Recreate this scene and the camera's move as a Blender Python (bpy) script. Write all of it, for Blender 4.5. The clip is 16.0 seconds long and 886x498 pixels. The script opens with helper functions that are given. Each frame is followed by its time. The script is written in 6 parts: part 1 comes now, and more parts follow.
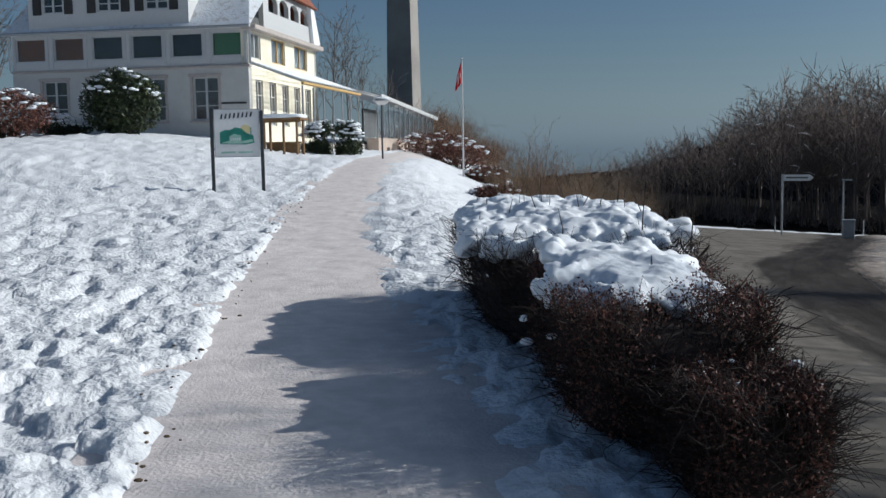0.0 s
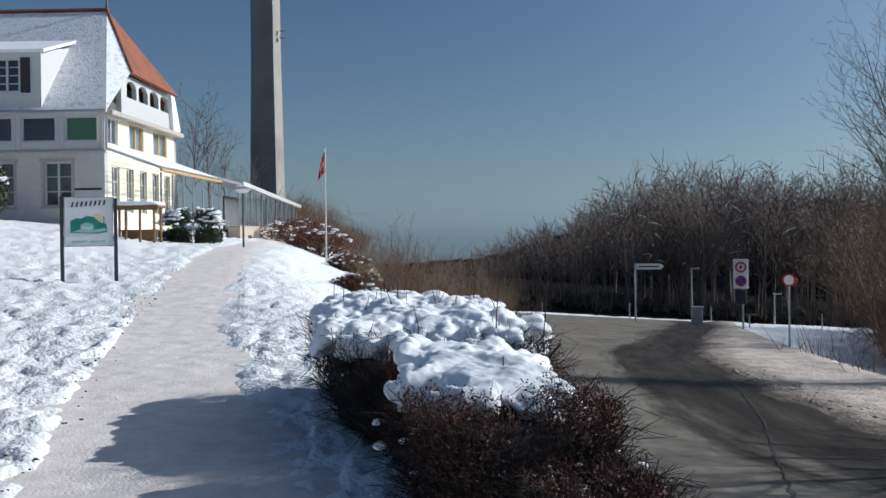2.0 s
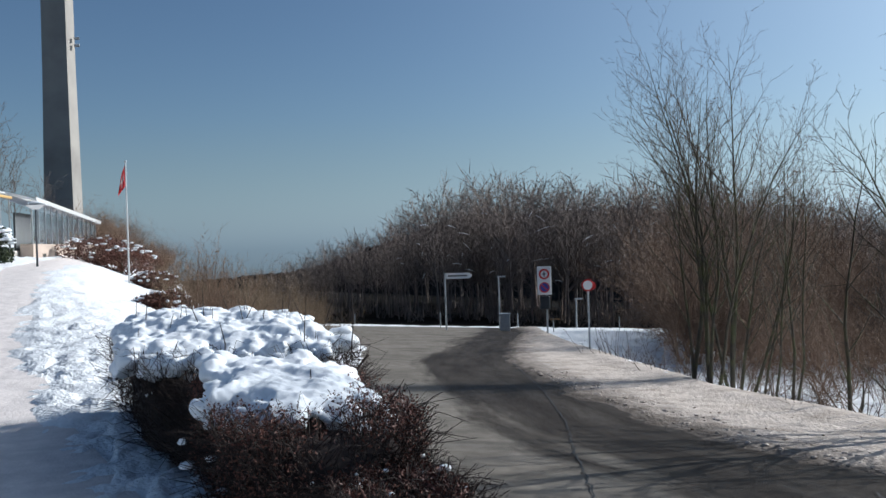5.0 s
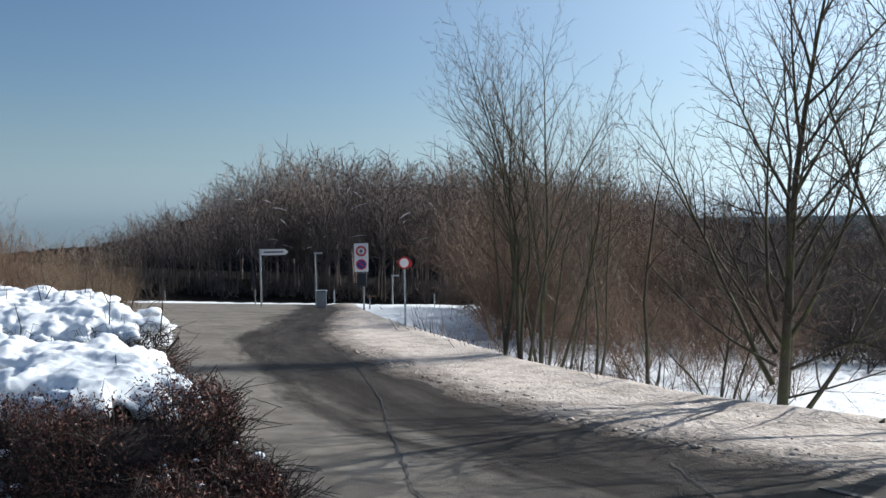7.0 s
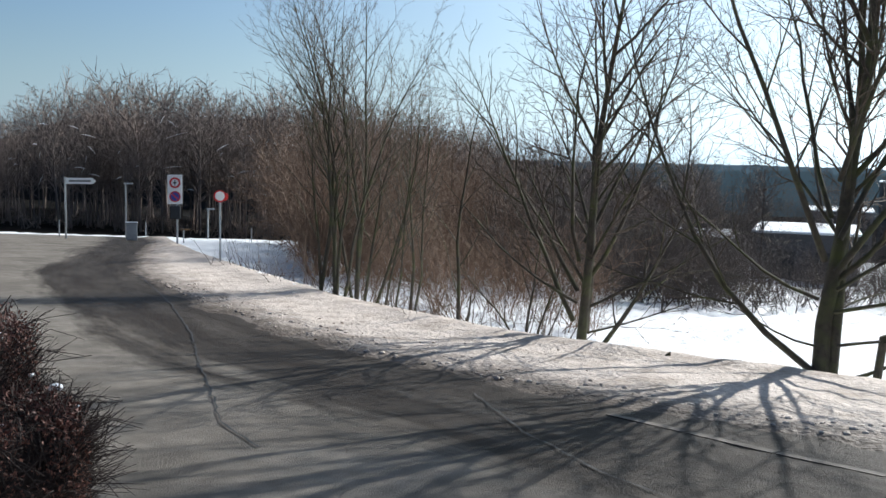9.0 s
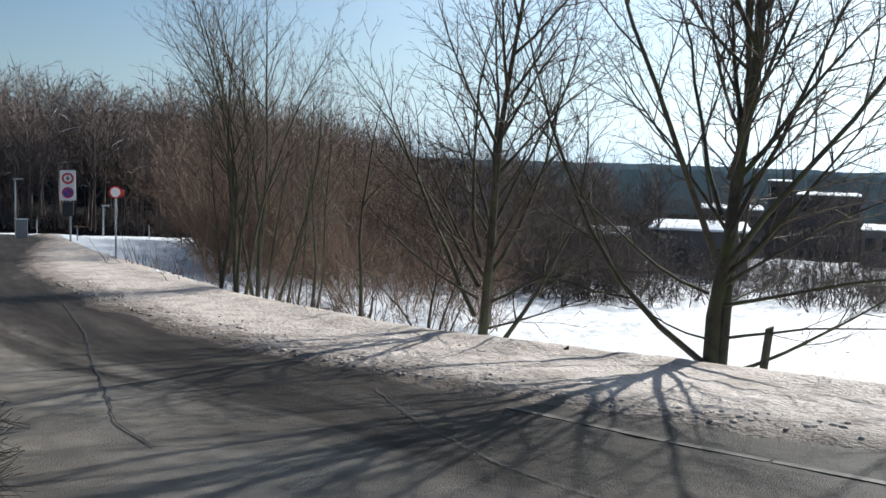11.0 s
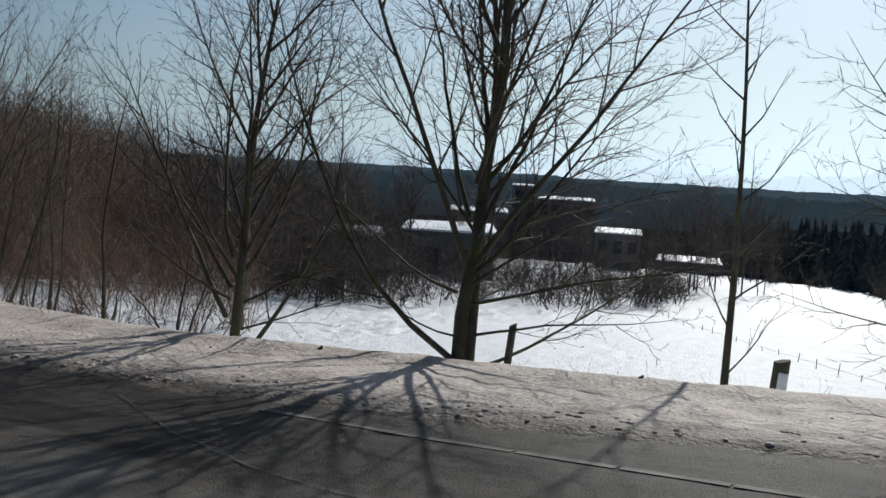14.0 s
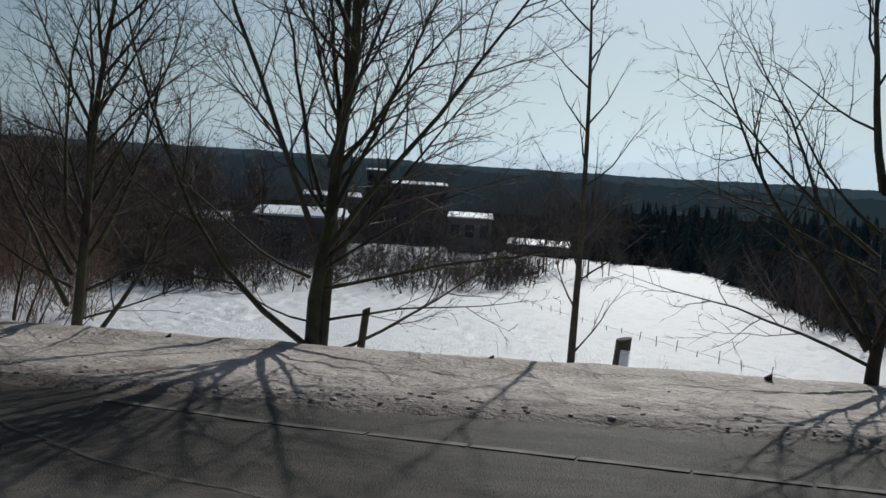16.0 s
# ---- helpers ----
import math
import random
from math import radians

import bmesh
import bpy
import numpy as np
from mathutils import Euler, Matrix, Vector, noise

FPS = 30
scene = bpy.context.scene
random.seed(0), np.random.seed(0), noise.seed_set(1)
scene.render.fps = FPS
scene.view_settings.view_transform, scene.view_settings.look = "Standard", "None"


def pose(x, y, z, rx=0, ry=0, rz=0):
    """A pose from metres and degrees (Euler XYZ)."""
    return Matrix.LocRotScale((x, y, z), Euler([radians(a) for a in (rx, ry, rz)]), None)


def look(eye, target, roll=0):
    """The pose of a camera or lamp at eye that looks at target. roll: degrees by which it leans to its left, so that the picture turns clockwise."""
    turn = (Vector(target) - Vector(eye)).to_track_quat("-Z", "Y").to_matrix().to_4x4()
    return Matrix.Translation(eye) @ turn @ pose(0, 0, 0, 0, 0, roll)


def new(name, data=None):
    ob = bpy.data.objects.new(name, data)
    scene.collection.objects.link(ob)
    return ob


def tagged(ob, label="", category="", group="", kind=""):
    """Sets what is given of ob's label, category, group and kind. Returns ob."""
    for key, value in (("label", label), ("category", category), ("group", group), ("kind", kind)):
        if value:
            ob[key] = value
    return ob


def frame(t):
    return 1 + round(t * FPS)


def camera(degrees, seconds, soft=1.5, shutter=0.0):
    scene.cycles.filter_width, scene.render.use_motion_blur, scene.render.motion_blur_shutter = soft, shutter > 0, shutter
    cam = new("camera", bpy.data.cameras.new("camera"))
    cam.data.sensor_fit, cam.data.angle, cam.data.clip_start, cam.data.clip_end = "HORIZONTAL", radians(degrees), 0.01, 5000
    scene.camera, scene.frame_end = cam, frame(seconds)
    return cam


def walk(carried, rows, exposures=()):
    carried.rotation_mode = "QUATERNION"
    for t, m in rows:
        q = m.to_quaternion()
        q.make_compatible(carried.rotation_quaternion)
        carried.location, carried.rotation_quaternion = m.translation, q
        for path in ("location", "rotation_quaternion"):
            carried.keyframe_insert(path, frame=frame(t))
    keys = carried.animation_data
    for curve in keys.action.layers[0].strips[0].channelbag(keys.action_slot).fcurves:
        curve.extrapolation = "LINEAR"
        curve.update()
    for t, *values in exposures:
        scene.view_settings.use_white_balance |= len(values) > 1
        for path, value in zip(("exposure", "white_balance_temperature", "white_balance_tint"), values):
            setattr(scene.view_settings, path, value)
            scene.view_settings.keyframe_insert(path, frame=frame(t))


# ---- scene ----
EYE = 1.65
cam = camera(49.0, 16.0, soft=1.55)
# seconds, place relative to the first eye, then yaw, pitch and roll in degrees
ROWS = [
    (0.0, -0.005, -0.050, 0.005, -0.10, -5.76, 0.96),
    (0.5, 0.014, -0.029, 0.014, 0.51, -5.32, 0.02),
    (1.0, 0.052, -0.084, 0.023, -2.69, -5.39, 0.51),
    (1.5, 0.088, -0.094, 0.041, -6.45, -4.09, -0.11),
    (2.0, 0.074, -0.022, 0.099, -8.05, -0.77, 0.65),
    (2.5, 0.079, -0.020, 0.092, -8.73, 1.24, 1.40),
    (3.0, 0.067, -0.011, 0.090, -9.52, 2.28, 1.38),
    (3.5, 0.074, -0.002, 0.102, -9.84, 3.26, 1.37),
    (4.0, 0.104, -0.128, 0.066, -12.82, 1.80, 1.46),
    (6.5, 0.077, -0.154, 0.176, -26.72, -1.61, 1.39),
    (7.0, 0.112, -0.103, 0.146, -29.84, -1.96, 0.95),
    (7.5, 0.148, -0.067, 0.124, -33.00, -3.47, 0.44),
    (8.0, 0.177, -0.051, 0.118, -35.49, -5.33, -0.23),
    (8.5, 0.108, -0.186, 0.141, -38.15, -5.64, -0.75),
    (11.0, 0.095, -0.278, 0.136, -45.94, -5.68, -1.55),
    (11.5, 0.082, -0.310, 0.151, -47.90, -5.58, -1.50),
    (12.0, 0.083, -0.306, 0.149, -50.47, -5.68, -1.67),
    (12.5, 0.090, -0.265, 0.149, -52.60, -6.34, -1.96),
    (13.0, 0.062, -0.284, 0.153, -54.86, -5.41, -2.25),
    (13.5, 0.050, -0.312, 0.158, -57.09, -5.30, -2.65),
    (14.0, 0.075, -0.286, 0.146, -60.28, -5.11, -3.26),
    (14.5, 0.081, -0.277, 0.146, -62.77, -5.83, -3.62),
    (15.0, 0.080, -0.289, 0.135, -65.07, -5.98, -3.76),
    (15.5, 0.061, -0.309, 0.143, -67.22, -6.21, -3.99),
    (16.0, 0.040, -0.325, 0.142, -68.88, -5.49, -3.64),
]
walk(cam, [(t, pose(x, y, EYE + z, 90 + pitch, roll, yaw)) for t, x, y, z, yaw, pitch, roll in ROWS],
     [(0.0, -0.2, 6000, 7), (1.5, 0.0, 5950, 7), (3.5, 0.2, 5900, 7), (7.0, 0.6, 6100, 7), (8.5, 0.75, 6150, 7), (11.0, 0.6, 6150, 7), (12.5, 0.15, 6200, 7), (14.5, -0.4, 6200, 7), (16.0, -0.68, 6200, 7)])

# ---- light ----
SUN_AZ, SUN_EL = 82.0, 28.0
world = bpy.data.worlds.new("sky")
scene.world = world
world.use_nodes = True
wn = world.node_tree.nodes
sky = wn.new("ShaderNodeTexSky")
sky.sky_type = "NISHITA"
sky.sun_disc = False
sky.sun_elevation, sky.sun_rotation = radians(SUN_EL), radians(SUN_AZ)
sky.altitude, sky.air_density, sky.dust_density, sky.ozone_density = 500.0, 1.0, 0.7, 3.4
wn["Background"].inputs["Strength"].default_value = 0.053
wl = world.node_tree.links.new
SUN_WAY = Vector((math.sin(radians(SUN_AZ)) * math.cos(radians(SUN_EL)), math.cos(radians(SUN_AZ)) * math.cos(radians(SUN_EL)), math.sin(radians(SUN_EL))))
wco = wn.new("ShaderNodeTexCoord")
# winter haze: the yellow of the low sky fades to pale grey-blue
sep = wn.new("ShaderNodeSeparateXYZ")
wl(wco.outputs["Generated"], sep.inputs[0])
low = wn.new("ShaderNodeMapRange")
low.inputs[1].default_value, low.inputs[2].default_value, low.inputs[3].default_value, low.inputs[4].default_value = 0.0, 0.13, 0.85, 0.0
wl(sep.outputs["Z"], low.inputs[0])
grey = wn.new("ShaderNodeRGBToBW")
wl(sky.outputs[0], grey.inputs[0])
pale = wn.new("ShaderNodeVectorMath")
pale.operation = "MULTIPLY"
wl(grey.outputs[0], pale.inputs[0])
pale.inputs[1].default_value = (0.74, 1.02, 1.26)
blend = wn.new("ShaderNodeMix")
blend.data_type = "RGBA"
wl(low.outputs[0], blend.inputs[0])
wl(sky.outputs[0], blend.inputs[6])
wl(pale.outputs[0], blend.inputs[7])
# the bright haze round the sun
dot = wn.new("ShaderNodeVectorMath")
dot.operation = "DOT_PRODUCT"
wl(wco.outputs["Generated"], dot.inputs[0])
dot.inputs[1].default_value = SUN_WAY
clamp = wn.new("ShaderNodeMath")
clamp.operation = "MAXIMUM"
clamp.inputs[1].default_value = 0.0
wl(dot.outputs["Value"], clamp.inputs[0])
power = wn.new("ShaderNodeMath")
power.operation = "POWER"
power.inputs[1].default_value = 5.0
wl(clamp.outputs[0], power.inputs[0])
halo = wn.new("ShaderNodeVectorMath")
halo.operation = "SCALE"
halo.inputs[0].default_value = (10.4, 11.6, 11.9)
wl(power.outputs[0], halo.inputs["Scale"])
total = wn.new("ShaderNodeVectorMath")
wl(blend.outputs[2], total.inputs[0])
wl(halo.outputs[0], total.inputs[1])
wl(total.outputs[0], wn["Background"].inputs["Color"])
sun = new("sun", bpy.data.lights.new("sun", "SUN"))
sun.data.energy, sun.data.angle, sun.data.color = 4.5, radians(0.55), (1.0, 0.95, 0.88)
sun.matrix_world = look(SUN_WAY * 60, (0, 0, 0))
# ---- helpers of the scene ----
def smooth(a, b, x):
    u = np.clip((np.asarray(x, float) - a) / (b - a), 0, 1)
    return u * u * (3 - 2 * u)


def lattice(i, j, seed):
    n = (i.astype(np.int64) * 374761393 + j.astype(np.int64) * 668265263 + seed * 974634777) & 0xFFFFFFFF
    n = ((n ^ (n >> 13)) * 1274126177) & 0xFFFFFFFF
    return ((n ^ (n >> 16)) & 0xFFFF) / 65535.0


def value_noise(x, y, seed=0):
    """Smooth noise from 0 to 1 on arrays."""
    x, y = np.asarray(x, float), np.asarray(y, float)
    i, j = np.floor(x), np.floor(y)
    u, v = x - i, y - j
    u, v = u * u * (3 - 2 * u), v * v * (3 - 2 * v)
    a, b = lattice(i, j, seed), lattice(i + 1, j, seed)
    c, d = lattice(i, j + 1, seed), lattice(i + 1, j + 1, seed)
    return (a * (1 - u) + b * u) * (1 - v) + (c * (1 - u) + d * u) * v


def fractal(x, y, seed=0, octaves=3):
    total, amp, norm = 0.0, 1.0, 0.0
    for o in range(octaves):
        total = total + amp * value_noise(np.asarray(x) * 2 ** o, np.asarray(y) * 2 ** o, seed + o)
        norm += amp
        amp *= 0.5
    return total / norm


def mesh_from(name, verts, faces, materials, smooth_shade=True):
    me = bpy.data.meshes.new(name)
    me.from_pydata(verts if isinstance(verts, list) else np.asarray(verts).tolist(), [], faces if isinstance(faces, list) else np.asarray(faces).tolist())
    for m in materials if isinstance(materials, (list, tuple)) else [materials]:
        me.materials.append(m)
    if smooth_shade:
        me.shade_smooth()
    me.update()
    return me


def empty(name, m, label, category, group="", kind=""):
    ob = new(name)
    ob.empty_display_size = 0.2
    ob.matrix_world = m
    return tagged(ob, label, category, group, kind)


def child(name, me, parent, label=""):
    ob = new(name, me)
    ob.parent = parent
    if label:
        ob["label"] = label
    return ob


def part(name, bm, material, parent, label="", smooth_shade=False):
    me = bpy.data.meshes.new(name)
    bm.to_mesh(me)
    bm.free()
    me.materials.append(material)
    if smooth_shade:
        me.shade_smooth()
    return child(name, me, parent, label)


def box(bm, lo, hi, bevel=0.0, m=None):
    """A box between two corners, with bevelled edges."""
    lo, hi = Vector(lo), Vector(hi)
    made = bmesh.ops.create_cube(bm, size=1.0, matrix=Matrix.Translation((lo + hi) / 2) @ Matrix.Diagonal((*(hi - lo), 1)))
    vs = made["verts"]
    if bevel:
        es = list({e for v in vs for e in v.link_edges})
        out = bmesh.ops.bevel(bm, geom=es, offset=bevel, segments=1, affect="EDGES")
        vs = list({v for f in out["faces"] for v in f.verts} | {v for v in vs if v.is_valid})
    if m is not None:
        bmesh.ops.transform(bm, matrix=m, verts=vs)
    return vs


def boxed(lo, hi, bevel=0.0):
    bm = bmesh.new()
    box(bm, lo, hi, bevel)
    return bm


def rod(bm, a, b, r0, r1=None, sides=10):
    a, b = Vector(a), Vector(b)
    turn = (b - a).to_track_quat("Z", "Y").to_matrix().to_4x4()
    return bmesh.ops.create_cone(bm, cap_ends=True, segments=sides, radius1=r0, radius2=r0 if r1 is None else r1, depth=(b - a).length,
                                 matrix=Matrix.Translation((a + b) / 2) @ turn)["verts"]


def rodded(a, b, r0, r1=None, sides=10):
    bm = bmesh.new()
    rod(bm, a, b, r0, r1, sides)
    return bm


def prism(bm, outline, axis_from, axis_to):
    """A solid between two copies of an outline (lists of 3D corners)."""
    a = [bm.verts.new(p) for p in axis_from]
    b = [bm.verts.new(p) for p in axis_to]
    n = len(a)
    bm.faces.new(a[::-1])
    bm.faces.new(b)
    for i in range(n):
        bm.faces.new((a[i], a[(i + 1) % n], b[(i + 1) % n], b[i]))
    bmesh.ops.recalc_face_normals(bm, faces=bm.faces[:])


# ---- materials ----
def material(name, colour, rough=0.8, metal=0.0, vary=0.12, scale=6.0, bump=0.15, bump_scale=60.0, second=None, second_scale=1.5, second_mix=(0.5, 0.65), spec=0.4, random_tint=0.0, deep=0.02):
    """A surface with variation at two scales: fine grain, and larger stains of a second colour."""
    m = bpy.data.materials.new(name)
    m.use_nodes = True
    nt = m.node_tree
    n, link = nt.nodes, nt.links.new
    bsdf = n["Principled BSDF"]
    bsdf.inputs["Roughness"].default_value = rough
    bsdf.inputs["Metallic"].default_value = metal
    bsdf.inputs["Specular IOR Level"].default_value = spec
    co = n.new("ShaderNodeTexCoord")
    where = n.new("ShaderNodeNewGeometry").outputs["Position"]
    a = n.new("ShaderNodeTexNoise")
    a.inputs["Scale"].default_value, a.inputs["Detail"].default_value = scale, 5
    link(where, a.inputs["Vector"])
    ramp = n.new("ShaderNodeValToRGB")
    ramp.color_ramp.elements[0].position, ramp.color_ramp.elements[1].position = 0.3, 0.7
    ramp.color_ramp.elements[0].color = (*[c * (1 - vary) for c in colour], 1)
    ramp.color_ramp.elements[1].color = (*[min(1, c * (1 + vary)) for c in colour], 1)
    link(a.outputs["Fac"], ramp.inputs["Fac"])
    out = ramp.outputs["Color"]
    if second:
        b = n.new("ShaderNodeTexNoise")
        b.inputs["Scale"].default_value, b.inputs["Detail"].default_value, b.inputs["Roughness"].default_value = second_scale, 6, 0.6
        link(where, b.inputs["Vector"])
        span = n.new("ShaderNodeMapRange")
        span.inputs[1].default_value, span.inputs[2].default_value = second_mix
        link(b.outputs["Fac"], span.inputs[0])
        mix = n.new("ShaderNodeMix")
        mix.data_type = "RGBA"
        link(span.outputs[0], mix.inputs[0])
        link(out, mix.inputs[6])
        mix.inputs[7].default_value = (*second, 1)
        out = mix.outputs[2]
    if random_tint:
        info = n.new("ShaderNodeObjectInfo")
        span = n.new("ShaderNodeMapRange")
        span.inputs[3].default_value, span.inputs[4].default_value = 1 - random_tint, 1 + random_tint
        link(info.outputs["Random"], span.inputs[0])
        hsv = n.new("ShaderNodeHueSaturation")
        link(span.outputs[0], hsv.inputs["Value"])
        link(out, hsv.inputs["Color"])
        out = hsv.outputs[0]
    link(out, bsdf.inputs["Base Color"])
    if bump:
        c = n.new("ShaderNodeTexNoise")
        c.inputs["Scale"].default_value, c.inputs["Detail"].default_value = bump_scale, 4
        link(where, c.inputs["Vector"])
        bp = n.new("ShaderNodeBump")
        bp.inputs["Strength"].default_value, bp.inputs["Distance"].default_value = bump, deep
        link(c.outputs["Fac"], bp.inputs["Height"])
        link(bp.outputs[0], bsdf.inputs["Normal"])
    return m


SNOW = material("snow", (0.80, 0.81, 0.83), 0.6, vary=0.03, scale=14, bump=0.8, bump_scale=16, deep=0.05, second=(0.72, 0.73, 0.75), second_scale=2.5, spec=0.12)
SNOW_SOFT = material("snow_cap", (0.84, 0.86, 0.89), 0.5, vary=0.02, scale=9, bump=0.12, bump_scale=40, spec=0.3)
SNOW_PATH = material("trodden_snow", (0.77, 0.70, 0.67), 0.7, vary=0.08, scale=9, bump=0.5, bump_scale=38, second=(0.62, 0.56, 0.535), second_scale=3.0, second_mix=(0.42, 0.7))
SNOW_VERGE = material("gritty_snow", (0.54, 0.46, 0.405), 0.75, vary=0.16, scale=11, bump=0.9, bump_scale=14, deep=0.05, spec=0.15, second=(0.25, 0.20, 0.16), second_scale=1.6, second_mix=(0.44, 0.70))
# floor colour is darker than leaf litter: the trees' shade is put into it
WOOD_FLOOR_SHADED = material("shaded_woodland_floor", (0.014, 0.013, 0.012), 0.95, vary=0.4, scale=0.05, bump=0.2, bump_scale=3, second=(0.022, 0.022, 0.022), second_scale=0.02, spec=0.0)
BARK = material("bark", (0.055, 0.045, 0.032), 0.9, vary=0.35, scale=9, bump=0.6, bump_scale=45, second=(0.08, 0.085, 0.03), second_scale=2.5, second_mix=(0.45, 0.7))
TWIG_DARK = material("dark_twig", (0.07, 0.056, 0.05), 0.9, vary=0.3, scale=0.5, bump=0)
TWIG = material("twig", (0.085, 0.062, 0.045), 0.85, vary=0.25, scale=3, bump=0)
TWIG_BROWN = material("brown_twig", (0.16, 0.10, 0.065), 0.85, vary=0.25, scale=3, bump=0)
TWIG_WOOD = material("wood_twig", (0.165, 0.132, 0.118), 0.9, vary=0.35, scale=0.12, bump=0, second=(0.20, 0.145, 0.115), second_scale=0.06)
TWIG_GREY = material("grey_twig", (0.135, 0.105, 0.09), 0.9, vary=0.3, scale=0.5, bump=0)
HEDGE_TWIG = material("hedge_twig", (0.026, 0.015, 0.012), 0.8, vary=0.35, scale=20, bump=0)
HEDGE_LEAF = material("dry_leaf", (0.135, 0.053, 0.036), 0.6, vary=0.5, scale=25, bump=0)
LEAF_DARK = material("evergreen_leaf", (0.028, 0.042, 0.018), 0.5, vary=0.4, scale=8, bump=0, second=(0.06, 0.075, 0.02), second_scale=3)
NEEDLE = material("needle", (0.062, 0.082, 0.08), 0.9, vary=0.3, scale=2, bump=0, spec=0.0)


def road_material():
    """Dry salted asphalt, dark and wet along the verge side; the strip's u runs from the verge (0) in metres."""
    m = material("asphalt", (0.205, 0.184, 0.16), 0.85, vary=0.22, scale=4, bump=0.8, bump_scale=70, second=(0.12, 0.106, 0.092), second_scale=0.7, second_mix=(0.4, 0.7), spec=0.06)
    nt = m.node_tree
    n, link = nt.nodes, nt.links.new
    bsdf = n["Principled BSDF"]
    base = bsdf.inputs["Base Color"].links[0].from_socket
    uv = n.new("ShaderNodeUVMap")
    uv.uv_map = "strip"
    sep = n.new("ShaderNodeSeparateXYZ")
    link(uv.outputs[0], sep.inputs[0])
    mp = n.new("ShaderNodeMapping")
    mp.inputs["Scale"].default_value = (0.8, 0.11, 1)
    link(uv.outputs[0], mp.inputs[0])
    noise_tex = n.new("ShaderNodeTexNoise")
    noise_tex.inputs["Scale"].default_value, noise_tex.inputs["Detail"].default_value, noise_tex.inputs["Roughness"].default_value = 1.3, 8, 0.68
    link(mp.outputs[0], noise_tex.inputs["Vector"])
    add = n.new("ShaderNodeMath")
    add.operation = "MULTIPLY_ADD"
    add.inputs[1].default_value = 4.0
    link(noise_tex.outputs["Fac"], add.inputs[0])
    link(sep.outputs[0], add.inputs[2])
    span = n.new("ShaderNodeMapRange")
    span.inputs[1].default_value, span.inputs[2].default_value, span.inputs[3].default_value, span.inputs[4].default_value = 4.2, 4.9, 1.0, 0.0
    link(add.outputs[0], span.inputs[0])
    streak = n.new("ShaderNodeTexNoise")
    streak.inputs["Scale"].default_value, streak.inputs["Detail"].default_value, streak.inputs["Roughness"].default_value = 2.2, 8, 0.7
    link(mp.outputs[0], streak.inputs["Vector"])
    dry = n.new("ShaderNodeMapRange")
    dry.inputs[1].default_value, dry.inputs[2].default_value, dry.inputs[3].default_value, dry.inputs[4].default_value = 0.42, 0.66, 1.0, 0.72
    link(streak.outputs["Fac"], dry.inputs[0])
    wet = n.new("ShaderNodeMath")
    wet.operation = "MULTIPLY"
    link(span.outputs[0], wet.inputs[0])
    link(dry.outputs[0], wet.inputs[1])
    mix = n.new("ShaderNodeMix")
    mix.data_type = "RGBA"
    link(wet.outputs[0], mix.inputs[0])
    link(base, mix.inputs[6])
    mix.inputs[7].default_value = (0.030, 0.023, 0.018, 1)
    link(mix.outputs[2], bsdf.inputs["Base Color"])
    r = n.new("ShaderNodeMapRange")
    r.inputs[3].default_value, r.inputs[4].default_value = 0.88, 0.62
    link(span.outputs[0], r.inputs[0])
    link(r.outputs[0], bsdf.inputs["Roughness"])
    return m


ASPHALT = road_material()


def verge_material():
    """Packed snow; wet grit thrown up by wheels stains its road side in ragged tongues."""
    m = material("roadside_snow", (0.56, 0.485, 0.43), 0.75, vary=0.16, scale=11, bump=0.9, bump_scale=14, deep=0.05, spec=0.15, second=(0.30, 0.245, 0.20), second_scale=1.6, second_mix=(0.46, 0.74))
    nt = m.node_tree
    n, link = nt.nodes, nt.links.new
    bsdf = n["Principled BSDF"]
    base = bsdf.inputs["Base Color"].links[0].from_socket
    uv = n.new("ShaderNodeUVMap")
    uv.uv_map = "strip"
    sep = n.new("ShaderNodeSeparateXYZ")
    link(uv.outputs[0], sep.inputs[0])
    mp = n.new("ShaderNodeMapping")
    mp.inputs["Scale"].default_value = (1.6, 0.5, 1)
    link(uv.outputs[0], mp.inputs[0])
    tongue = n.new("ShaderNodeTexNoise")
    tongue.inputs["Scale"].default_value, tongue.inputs["Detail"].default_value, tongue.inputs["Roughness"].default_value = 1.5, 8, 0.7
    link(mp.outputs[0], tongue.inputs["Vector"])
    add = n.new("ShaderNodeMath")
    add.operation = "MULTIPLY_ADD"
    add.inputs[1].default_value = -2.4
    link(tongue.outputs["Fac"], add.inputs[0])
    link(sep.outputs[0], add.inputs[2])
    span = n.new("ShaderNodeMapRange")
    span.inputs[1].default_value, span.inputs[2].default_value, span.inputs[3].default_value, span.inputs[4].default_value = -0.95, 0.35, 0.92, 0.0
    link(add.outputs[0], span.inputs[0])
    mix = n.new("ShaderNodeMix")
    mix.data_type = "RGBA"
    link(span.outputs[0], mix.inputs[0])
    link(base, mix.inputs[6])
    mix.inputs[7].default_value = (0.085, 0.066, 0.052, 1)
    link(mix.outputs[2], bsdf.inputs["Base Color"])
    return m


VERGE = verge_material()


# ---- ground ----
def path_middle(y):
    return np.interp(y, [-12, 0, 4.5, 7, 10.7, 15.3, 20, 25.3, 32, 38, 46, 56, 80], [1.6, 0.05, -0.64, -1.0, -1.58, -2.07, -2.48, -2.75, -2.86, -2.8, -2.45, -1.9, -0.5])


def path_half(y):
    return np.interp(y, [-12, 5, 10, 20, 60], [0.95, 0.93, 0.82, 0.74, 0.8])


